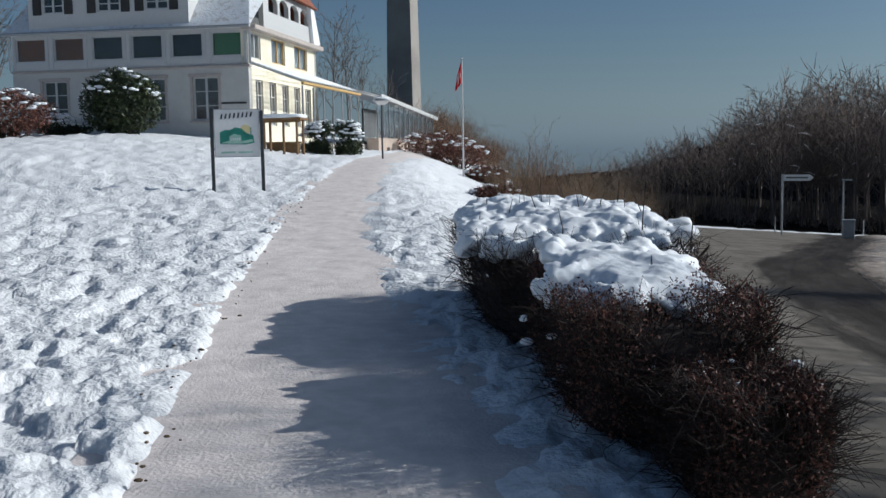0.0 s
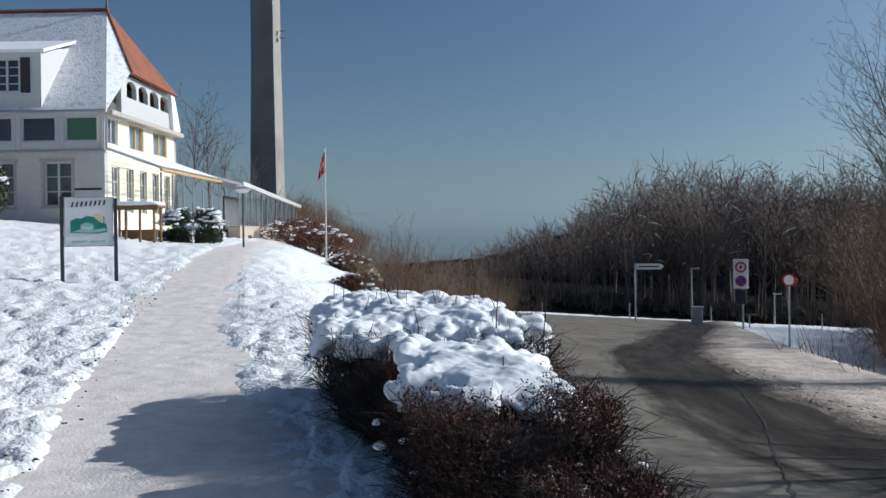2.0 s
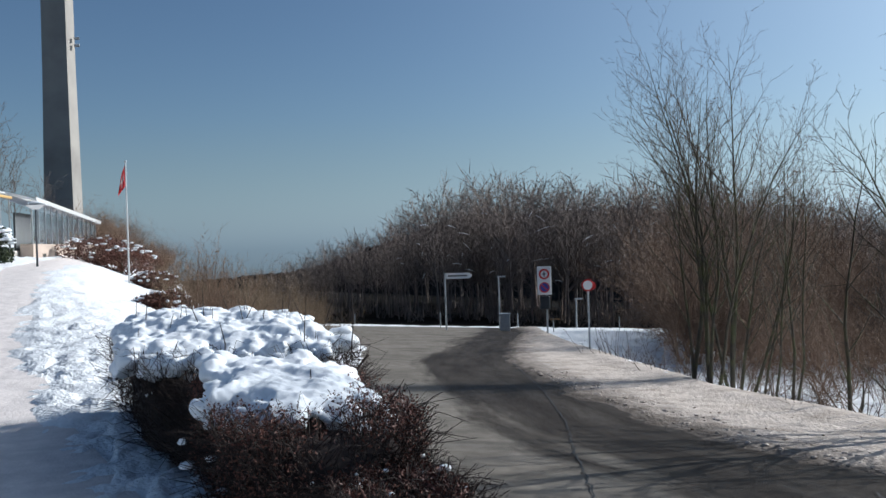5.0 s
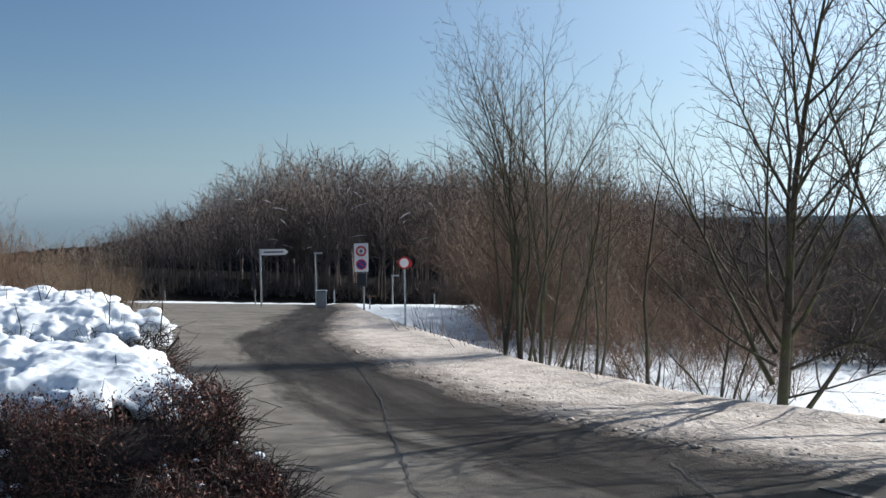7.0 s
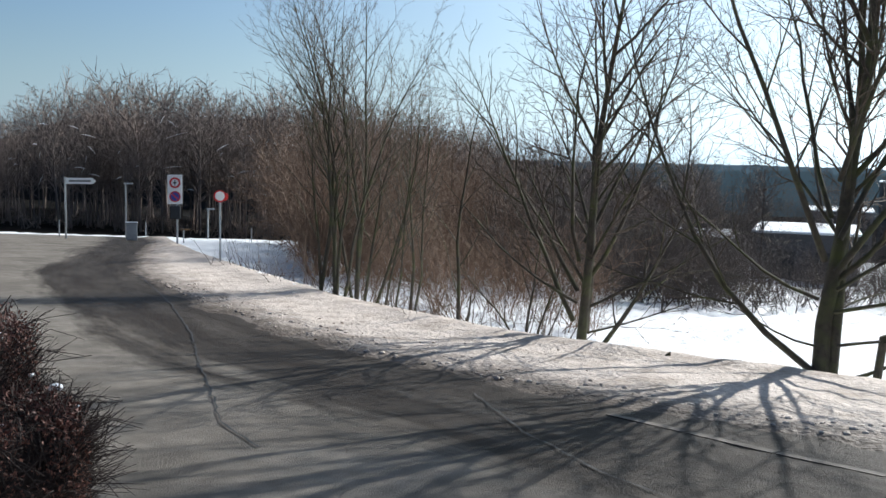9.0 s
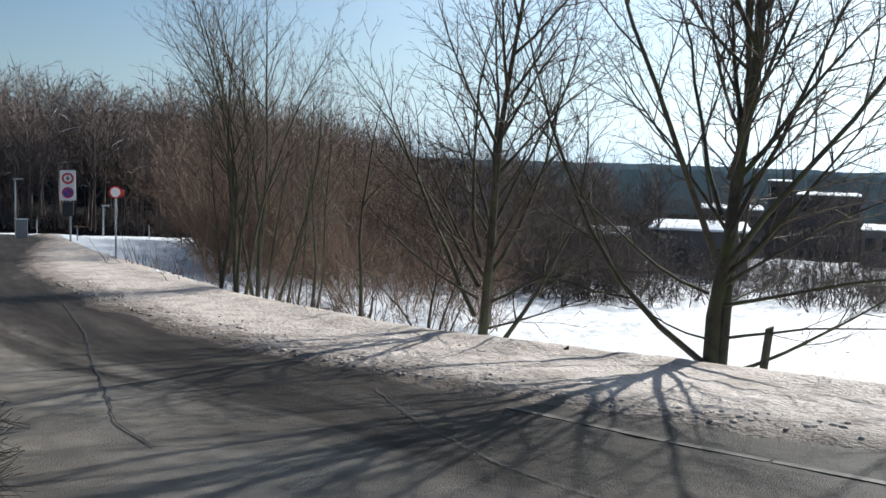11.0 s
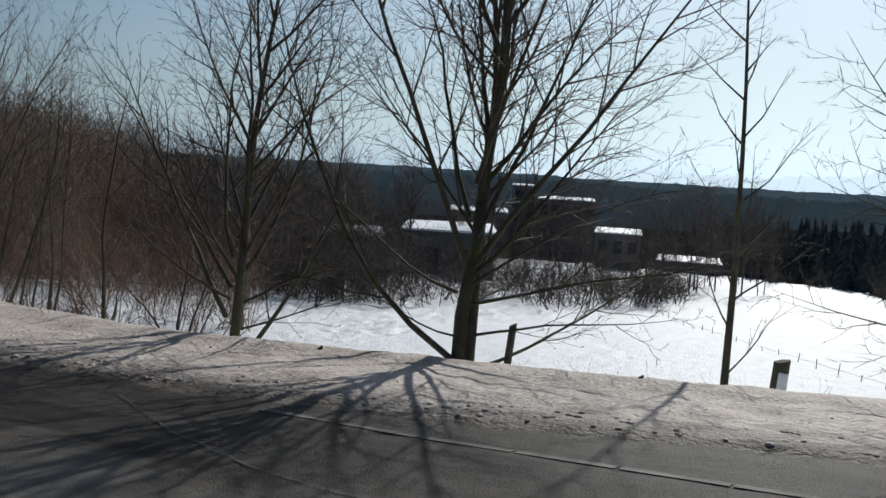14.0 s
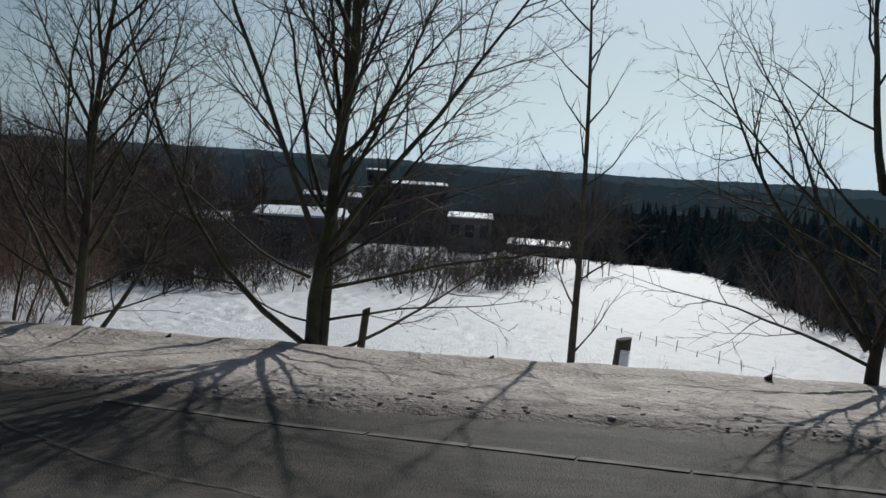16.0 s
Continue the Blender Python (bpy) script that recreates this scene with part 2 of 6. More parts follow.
def road_left(y):
    return np.interp(y, [-14, 3, 5, 7, 9, 14, 19, 34.5, 46, 56], [1.6, 1.65, 1.75, 2.25, 2.9, 3.6, 4.7, 9.0, 9.5, 9.0])


def verge_in(y):
    return np.interp(y, [-14, -1, 1, 2.9, 4.6, 6.1, 7.4, 8.75, 10.4, 13.1, 18.8, 25.5, 28, 36, 49, 56], [12.0, 9.5, 9.2, 8.6, 7.98, 7.7, 7.38, 7.3, 7.2, 7.5, 8.72, 10.6, 11.7, 15.2, 21.4, 24.0])


def verge_out(y):
    return np.interp(y, [-14, 0.5, 5, 10.5, 12.7, 17.3, 27.7, 36, 49, 56], [16.5, 13.1, 11.9, 10.8, 10.95, 11.6, 14.8, 17.4, 22.2, 25.0])


def ground(x, y):
    """Height of the bare ground: the lawn side rises gently, the road side falls to the field."""
    x, y = np.asarray(x, float), np.asarray(y, float)
    yc = np.clip(y, -60, 90)
    hill = 0.014 * (yc - 4.7) + 1.2 * smooth(-0.5, 12, path_middle(yc) - x) * smooth(14, 42, yc) + 0.85 * smooth(1.5, -2.5, x) * smooth(14, 42, yc)
    xc = np.clip(x, -40, 140)
    fall = -0.07 * xc - 0.035 * yc - 1.0 * smooth(0.1, 3.6, x - verge_out(yc)) * smooth(46, 20, yc) - 3.5 * smooth(57, 80, y)
    edge = np.interp(yc, [0, 9, 14, 30, 50, 90], [1.6, 1.6, 1.5, 1.6, 3.2, 8.0])
    w = np.interp(yc, [0, 9, 30, 60], [0.8, 1.0, 2.6, 5.0])
    z = hill + (fall - hill) * smooth(-w, w, x - edge)
    r = np.hypot(x, y)
    return z * (1 - smooth(250, 700, r)) + smooth(250, 700, r) * -32.0 - 85.0 * smooth(600, 4200, r)


def gz(x, y):
    return float(ground(x, y))


def bare(x, y):
    """1 where path, road or verge lie free of loose snow."""
    wob = 0.35 * (fractal(x * 1.1, y * 1.1, 31) - 0.5)
    off = x - path_middle(y)
    p = smooth(0.12, -0.10, -off - path_half(y) + wob * 0.25) * smooth(0.6, -0.35, off - path_half(y) + wob) * (y < 78)
    r = smooth(0.25, -0.25, np.maximum(road_left(y) - x, x - verge_out(y)) + wob) * smooth(57, 55, y) * smooth(-14, -13, y)
    return np.maximum(p, r)


def snow_depth(x, y):
    near = 1.15 * smooth(80, 40, np.hypot(x, y)) * np.where((x > verge_out(y)) & (y < 14), 0.3, 1.0)
    lumps = (fractal(x * 2.2, y * 2.2, 5, 2) - 0.5) * 0.06 + (fractal(x * 7.5, y * 7.5, 9, 2) - 0.5) * 0.10
    prints = smooth(0.60, 0.74, value_noise(x * 4.6 + 7, y * 4.6, 77)) * 0.075
    drift = (fractal(x * 0.35, y * 0.35, 3, 2) - 0.5) * np.where(x > 9, 0.08, 0.2)
    return 0.055 + near * (lumps - prints) + drift * smooth(3, 20, np.hypot(x, y))


def build_ground():
    az = np.radians(np.concatenate([np.arange(-32, 98, 0.28), np.arange(98, 328, 3.0)]))
    r = np.concatenate([[0.2, 0.8, 1.5], np.geomspace(2.0, 60, 310), np.geomspace(62, 4200, 62)])
    rr, aa = np.meshgrid(r, az, indexing="ij")
    x, y = rr * np.sin(aa), rr * np.cos(aa)
    free = bare(x, y)
    z = ground(x, y) + snow_depth(x, y) * (1 - free) - 0.06 * free
    nr, na = rr.shape
    i, j = np.meshgrid(np.arange(nr - 1), np.arange(na), indexing="ij")
    k = (j + 1) % na
    faces = np.stack([i * na + j, i * na + k, (i + 1) * na + k, (i + 1) * na + j], -1).reshape(-1, 4)
    me = mesh_from("ground", np.stack([x, y, z], -1).reshape(-1, 3), faces, [SNOW, WOOD_FLOOR_SHADED])
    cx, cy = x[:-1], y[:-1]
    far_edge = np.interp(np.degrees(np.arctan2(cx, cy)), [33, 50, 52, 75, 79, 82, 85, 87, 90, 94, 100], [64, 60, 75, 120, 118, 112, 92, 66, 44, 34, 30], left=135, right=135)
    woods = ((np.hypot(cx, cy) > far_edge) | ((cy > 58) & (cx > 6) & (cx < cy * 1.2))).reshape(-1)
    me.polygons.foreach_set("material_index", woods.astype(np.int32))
    tagged(new("ground", me), "uneven trampled snow over lawn and sloping field", "ground", kind="structure")


build_ground()


def strip(name, left, right, ys, across, lift, mat, label, rough=0.02, seed=1):
    """A sheet between two edge lines that follows the ground."""
    yy, s = np.meshgrid(ys, np.linspace(0, 1, across), indexing="ij")
    lo, hi = left(yy), right(yy)
    x = lo + (hi - lo) * s
    z = ground(x, yy) + lift + rough * (fractal(x * 3, yy * 3, seed, 4) - 0.5)
    ny, nx = x.shape
    i, j = np.meshgrid(np.arange(ny - 1), np.arange(nx - 1), indexing="ij")
    faces = np.stack([i * nx + j, i * nx + j + 1, (i + 1) * nx + j + 1, (i + 1) * nx + j], -1).reshape(-1, 4)
    me = mesh_from(name, np.stack([x, yy, z], -1).reshape(-1, 3), faces, mat)
    uv = me.uv_layers.new(name="strip")
    u = np.stack([hi - x - 0.9 * smooth(9, 2, yy), yy], -1).reshape(-1, 2)[faces.reshape(-1)]
    uv.data.foreach_set("uv", u.astype(np.float32).reshape(-1))
    return tagged(new(name, me), label, name, kind="structure")


YS = np.concatenate([np.arange(-13, 2, 0.25), np.arange(2, 24, 0.08), np.arange(24, 56.2, 0.3)])
strip("path", lambda y: path_middle(y) - path_half(y) - 0.4, lambda y: path_middle(y) + path_half(y) + 0.4, np.concatenate([np.arange(-10, 2, 0.3), np.arange(2, 26, 0.07), np.arange(26, 78, 0.3)]), 46, -0.005, SNOW_PATH,
      "footpath of trodden beige-grey snow", 0.03, 11)
strip("road", lambda y: road_left(y) - 0.5, lambda y: verge_in(y) + 0.3, YS, 60, 0.0, ASPHALT, "salted grey asphalt road with dark wet edge", 0.02, 15)


def gritty_height():
    """The verge: a low bank of packed gritty snow, uneven at its inner edge."""
    yy, s = np.meshgrid(YS, np.linspace(0, 1, 64), indexing="ij")
    wob = 0.5 * (fractal(yy * 0.9, yy * 0.13, 41) - 0.5)
    lo, hi = verge_in(yy) - 0.35, verge_out(yy) + 0.6
    x = lo + (hi - lo) * s
    d = x - verge_in(yy) + wob + 0.35 * (fractal(x * 1.7, yy * 1.7, 44) - 0.5)
    ridge = 0.06 * smooth(-0.8, 0.1, x - verge_out(yy)) * (0.6 + 0.8 * fractal(x * 1.3, yy * 1.3, 47))
    z = ground(x, yy) - 0.03 + 0.075 * smooth(-0.15, 0.5, d) + ridge + 0.05 * (fractal(x * 4, yy * 4, 21, 4) - 0.5)
    ny, nx = x.shape
    i, j = np.meshgrid(np.arange(ny - 1), np.arange(nx - 1), indexing="ij")
    faces = np.stack([i * nx + j, i * nx + j + 1, (i + 1) * nx + j + 1, (i + 1) * nx + j], -1).reshape(-1, 4)
    me = mesh_from("verge", np.stack([x, yy, z], -1).reshape(-1, 3), faces, VERGE)
    uv = me.uv_layers.new(name="strip")
    uv.data.foreach_set("uv", np.stack([x - verge_in(yy), yy], -1).reshape(-1, 2)[faces.reshape(-1)].astype(np.float32).reshape(-1))
    tagged(new("verge", me), "roadside verge of packed gritty beige snow", "verge", kind="structure")


gritty_height()


def build_gutter():
    """A row of pale concrete channel slabs let into the road."""
    ob = empty("gutter", pose(7.45, 0, gz(7.45, 0)), "row of pale worn concrete gutter slabs in the road", "gutter", kind="structure")
    slab_mat = material("gutter_concrete", (0.14, 0.122, 0.105), 0.75, vary=0.25, scale=9, bump=0.4, bump_scale=40, second=(0.06, 0.05, 0.042), second_scale=1.6, second_mix=(0.4, 0.6), spec=0.2)
    for i in range(12):
        y0, y1 = -5.0 + i * 0.9, -5.0 + i * 0.9 + 0.87
        x0, x1 = (float(np.interp(y, [-5, 0, 4, 10], [8.5, 7.78, 7.4, 7.35])) for y in (y0, y1))
        bm = bmesh.new()
        lo, hi = [], []
        for x, y in ((x0 - 0.055, y0), (x0 + 0.055, y0), (x1 + 0.055, y1), (x1 - 0.055, y1)):
            z = gz(x, y) - gz(7.45, 0)
            lo.append((x - 7.45, y, z - 0.1))
            hi.append((x - 7.45, y, z + 0.008))
        prism(bm, None, lo, hi)
        part("slab", bm, slab_mat, ob)


build_gutter()
# ---- trees ----
def tube_mesh(name, branches, mat, sides=None):
    """One mesh of tapered tubes; branches are (points, radii)."""
    verts, faces, base = [], [], 0
    groups = {}
    for p, r in branches:
        n = sides or (7 if r[0] > 0.05 else 5 if r[0] > 0.02 else 3)
        groups.setdefault((len(p), n), []).append((p, r))
    for (k, n), items in groups.items():
        P = np.array([p for p, _ in items])
        Q = np.array([r for _, r in items])
        D = np.gradient(P, axis=1)
        D /= np.linalg.norm(D, axis=2, keepdims=True) + 1e-9
        ref = np.where(np.abs(D[:, :1, 2:3]) > 0.8, np.array([1.0, 0, 0]), np.array([0, 0, 1.0]))
        A = np.cross(D, np.broadcast_to(ref, D.shape))
        A /= np.linalg.norm(A, axis=2, keepdims=True) + 1e-9
        B = np.cross(D, A)
        th = np.arange(n) * 2 * np.pi / n
        ring = P[:, :, None, :] + Q[:, :, None, None] * (A[:, :, None, :] * np.cos(th)[None, None, :, None] + B[:, :, None, :] * np.sin(th)[None, None, :, None])
        m = len(items)
        verts.append(ring.reshape(-1, 3))
        idx = (np.arange(m * k * n) + base).reshape(m, k, n)
        nxt = np.roll(idx, -1, axis=2)
        faces.append(np.stack([idx[:, :-1], nxt[:, :-1], nxt[:, 1:], idx[:, 1:]], -1).reshape(-1, 4))
        base += m * k * n
    return mesh_from(name, np.concatenate(verts), np.concatenate(faces), mat)


def grow(rng, out, p, d, length, radius, level, spec, rise=None):
    """Adds one branch and its children to out[level]. spec: a dict of lists by level."""
    k = spec.get("points", (9, 7, 5, 4, 3))[min(level, 4)]
    pts, q, step = [np.array(p)], np.array(p, float), length / (k - 1)
    d = np.array(d, float)
    for _ in range(k - 1):
        d = d + rng.normal(0, spec["wander"][level], 3) + np.array([0, 0, spec["lift"][level] if rise is None else rise])
        d /= np.linalg.norm(d)
        q = q + d * step
        pts.append(q.copy())
    pts = np.array(pts)
    tip = spec.get("tip", 0.15)
    radii = radius * (1 - (1 - tip) * np.linspace(0, 1, k) ** 0.9)
    out[level].append((pts, radii))
    if level + 1 >= len(spec["count"]) + 1:
        return
    count = spec["count"][level]
    if count <= 0:
        return
    lo = spec["start"][level]
    count = max(1, int(round(count * min(1.3, max(0.4, length / spec["norm"][level])))))
    spin = rng.uniform(0, 6.28)
    for c in range(count):
        s = lo + (0.97 - lo) * (c + rng.uniform(0.1, 0.9)) / count
        f = s * (k - 1)
        i = min(int(f), k - 2)
        at = pts[i] + (pts[i + 1] - pts[i]) * (f - i)
        way = pts[i + 1] - pts[i]
        way /= np.linalg.norm(way)
        spin += 2.4 + rng.uniform(-0.5, 0.5)
        side = np.cross(way, (0.31, 0.17, 0.93) if abs(way[2]) < 0.9 else (1, 0, 0))
        side /= np.linalg.norm(side)
        other = np.cross(way, side)
        ang = radians(spec["angle"][level] * rng.uniform(0.7, 1.3))
        e = way * math.cos(ang) + (side * math.cos(spin) + other * math.sin(spin)) * math.sin(ang)
        ln = length * spec["ratio"][level] * rng.uniform(0.65, 1.15) * (1 - spec["shrink"][level] * (s - lo) / (1 - lo + 1e-6))
        r = min(np.interp(f, range(k), radii) * 0.85, radius * spec["thin"][level])
        grow(rng, out, at, e, ln, max(r, spec.get("least", 0.004)), level + 1, spec)


BROAD = dict(count=[11, 9, 7, 4], start=[0.18, 0.22, 0.2, 0.2], angle=[42, 38, 36, 34], ratio=[0.62, 0.5, 0.45, 0.5], shrink=[0.45, 0.5, 0.4, 0.3], thin=[0.42, 0.5, 0.55, 0.7],
             wander=[0.05, 0.09, 0.12, 0.15, 0.15], lift=[0.02, 0.06, 0.05, 0.03, 0.02], norm=[1, 4, 2, 1])


def tree_branches(seed, stems, spec):
    rng = np.random.default_rng(seed)
    out = [[] for _ in range(6)]
    for p, d, length, radius, *rise in stems:
        grow(rng, out, p, d, length, radius, 0, spec, *rise)
    return out


def plant_tree(name, x, y, stems, spec, seed, label, category, bark=None, twig=None, sink=0.1, group="", turn=0.0):
    b = tree_branches(seed, stems, spec)
    ob = empty(name, pose(x, y, gz(x, y) - sink, 0, 0, turn), label, category, group)
    child("trunk", tube_mesh("trunk", b[0], bark or BARK), ob)
    if b[1]:
        child("crown", tube_mesh("crown", b[1], bark or BARK), ob)
    fine = [q for lv in b[2:] for q in lv]
    if fine:
        child("fine_crown", tube_mesh("fine_crown", fine, twig or TWIG, 3), ob)
    return ob
# ---- paint, masonry, metal ----
RENDER_WHITE = material("white_render", (0.55, 0.54, 0.515), 0.85, vary=0.04, scale=3, bump=0.2, bump_scale=40, second=(0.48, 0.47, 0.45), second_scale=0.5)
RENDER_CREAM = material("cream_render", (0.80, 0.75, 0.61), 0.85, vary=0.05, scale=3, bump=0.2, bump_scale=40, second=(0.72, 0.66, 0.52), second_scale=0.6)
PAINT_WHITE = material("white_paint", (0.56, 0.56, 0.555), 0.45, vary=0.03, scale=8, bump=0.03)
PAINT_OCHRE = material("ochre_paint", (0.55, 0.36, 0.14), 0.55, vary=0.12, scale=8, bump=0.05)
PLINTH = material("stone_plinth", (0.36, 0.33, 0.30), 0.9, vary=0.15, scale=4, bump=0.4, bump_scale=18)
STONE_TRIM = material("stone_trim", (0.44, 0.39, 0.36), 0.85, vary=0.12, scale=6, bump=0.2)
TILE_RED = material("red_roof_tile", (0.26, 0.085, 0.045), 0.8, vary=0.3, scale=9, bump=0.3, bump_scale=12, second=(0.17, 0.07, 0.045), second_scale=1.0)
SHUTTER = material("dark_shutter", (0.035, 0.032, 0.03), 0.6, vary=0.2, scale=10, bump=0.1)
WOOD_POST = material("weathered_timber", (0.22, 0.13, 0.06), 0.8, vary=0.2, scale=9, bump=0.3)
METAL_GREY = material("galvanised_metal", (0.36, 0.38, 0.40), 0.45, 0.7, vary=0.1, scale=10, bump=0.05)
METAL_DARK = material("dark_metal", (0.05, 0.055, 0.06), 0.5, 0.3, vary=0.15, scale=10, bump=0.05)
BLIND_BROWN = material("brown_blind", (0.22, 0.065, 0.025), 0.7, vary=0.1, scale=7, bump=0.05)
BLIND_GREEN = material("green_blind", (0.10, 0.25, 0.10), 0.7, vary=0.08, scale=7, bump=0.05)
# near-black sheet colour that stands in for the shade of unlit rooms
ROOM_SHADE = material("room_shade", (0.035, 0.04, 0.045), 0.8, vary=0.2, scale=2, bump=0)
CURTAIN = material("net_curtain", (0.15, 0.155, 0.16), 0.9, vary=0.2, scale=7, bump=0.05)
CONCRETE = material("tower_concrete", (0.36, 0.335, 0.305), 0.9, vary=0.08, scale=0.25, bump=0.15, bump_scale=1.5, second=(0.27, 0.25, 0.23), second_scale=0.05)
RED_CLOTH = material("red_cloth", (0.62, 0.02, 0.025), 0.7, vary=0.06, scale=5, bump=0.1)
SIGN_RED = material("sign_red", (0.55, 0.03, 0.03), 0.5, vary=0.06, scale=20, bump=0.02)
SIGN_WHITE = material("sign_white", (0.75, 0.75, 0.74), 0.5, vary=0.04, scale=9, bump=0.02)
SIGN_GREEN = material("sign_teal", (0.03, 0.22, 0.17), 0.6, vary=0.2, scale=6, bump=0.02)
SIGN_PALE = material("sign_pale_green", (0.35, 0.56, 0.47), 0.6, vary=0.12, scale=8, bump=0.02)
SIGN_YELLOW = material("sign_yellow", (0.72, 0.62, 0.33), 0.6, vary=0.1, scale=8, bump=0.02)
INK = material("sign_ink", (0.02, 0.025, 0.03), 0.6, vary=0.1, scale=8, bump=0.0)
CONCRETE_GREY = material("grey_concrete", (0.13, 0.125, 0.125), 0.9, vary=0.1, scale=0.5, bump=0.2, bump_scale=6, second=(0.10, 0.10, 0.10), second_scale=0.15)


def glass(name, tint=(0.9, 0.94, 0.96), rough=0.03):
    m = bpy.data.materials.new(name)
    m.use_nodes = True
    b = m.node_tree.nodes["Principled BSDF"]
    b.inputs["Base Color"].default_value = (*tint, 1)
    b.inputs["Roughness"].default_value = rough
    b.inputs["Transmission Weight"].default_value = 1.0
    b.inputs["IOR"].default_value = 1.45
    return m


GLASS = glass("window_glass")
ROOF_SNOW = material("thin_roof_snow", (0.76, 0.78, 0.81), 0.6, vary=0.06, scale=5, bump=0.6, bump_scale=9, deep=0.05, second=(0.47, 0.45, 0.44), second_scale=3.5, second_mix=(0.53, 0.72), spec=0.2)


def window(parent, x0, x1, z0, z1, y, behind, casements=2, bars=3, frame_mat=None, trim=None, name="window", face=None):
    """A recessed casement window in a wall that faces local -y: frame, glazing bars, a pane and the curtain, blind or
    dark shade sheet behind it. face: a matrix for other walls.
    """
    m = face or Matrix()
    fm = frame_mat or PAINT_WHITE
    bm = bmesh.new()
    f = 0.07
    for lo, hi in (((x0, y, z0), (x0 + f, y + 0.08, z1)), ((x1 - f, y, z0), (x1, y + 0.08, z1)), ((x0 + f, y, z0), (x1 - f, y + 0.08, z0 + f)), ((x0 + f, y, z1 - f), (x1 - f, y + 0.08, z1))):
        box(bm, lo, hi)
    for c in range(1, casements):
        xc = x0 + (x1 - x0) * c / casements
        box(bm, (xc - 0.05, y - 0.01, z0 + f), (xc + 0.05, y + 0.075, z1 - f))
    for b in range(1, bars):
        zc = z0 + (z1 - z0) * b / bars
        box(bm, (x0 + f, y + 0.012, zc - 0.022), (x1 - f, y + 0.06, zc + 0.022))
    bmesh.ops.transform(bm, matrix=m, verts=bm.verts[:])
    w = part(name, bm, fm, parent)
    bm = boxed((x0 + f, y + 0.03, z0 + f), (x1 - f, y + 0.042, z1 - f))
    bmesh.ops.transform(bm, matrix=m, verts=bm.verts[:])
    p = part("pane", bm, GLASS, w)
    p.visible_shadow = False
    bm = boxed((x0 + 0.01, y + 0.16, z0 + 0.01), (x1 - 0.01, y + 0.19, z1 - 0.01))
    bmesh.ops.transform(bm, matrix=m, verts=bm.verts[:])
    part("curtain" if behind in (CURTAIN, BLIND_BROWN, BLIND_GREEN) else "room_shade_sheet", bm, behind, w)
    if trim:
        bm = bmesh.new()
        t = 0.14
        for lo, hi in (((x0 - t, -0.03, z0 - 0.02), (x0, 0.05, z1)), ((x1, -0.03, z0 - 0.02), (x1 + t, 0.05, z1)), ((x0 - t - 0.06, -0.05, z1), (x1 + t + 0.06, 0.05, z1 + 0.16)), ((x0 - t - 0.05, -0.09, z0 - 0.12), (x1 + t + 0.05, 0.05, z0 - 0.02))):
            box(bm, lo, hi, 0.01)
        bmesh.ops.transform(bm, matrix=m, verts=bm.verts[:])
        part("window_surround", bm, trim, w)
    return w


def wall_with_openings(parent, name, x0, x1, z0, z1, holes, thick, mat, face=None, label=""):
    """A wall in the plane y=0..thick, built of blocks round its openings (x0, x1, z0, z1)."""
    bm = bmesh.new()
    xs = sorted({x0, x1, *[h[0] for h in holes], *[h[1] for h in holes]})
    for a, b in zip(xs, xs[1:]):
        inside = sorted([(h[2], h[3]) for h in holes if h[0] <= a + 1e-6 and h[1] >= b - 1e-6])
        z = z0
        for lo, hi in inside:
            if lo > z:
                box(bm, (a, 0, z), (b, thick, lo))
            z = hi
        if z1 > z:
            box(bm, (a, 0, z), (b, thick, z1))
    bmesh.ops.remove_doubles(bm, verts=bm.verts[:], dist=0.001)
    if face:
        bmesh.ops.transform(bm, matrix=face, verts=bm.verts[:])
    return part(name, bm, mat, parent, label)


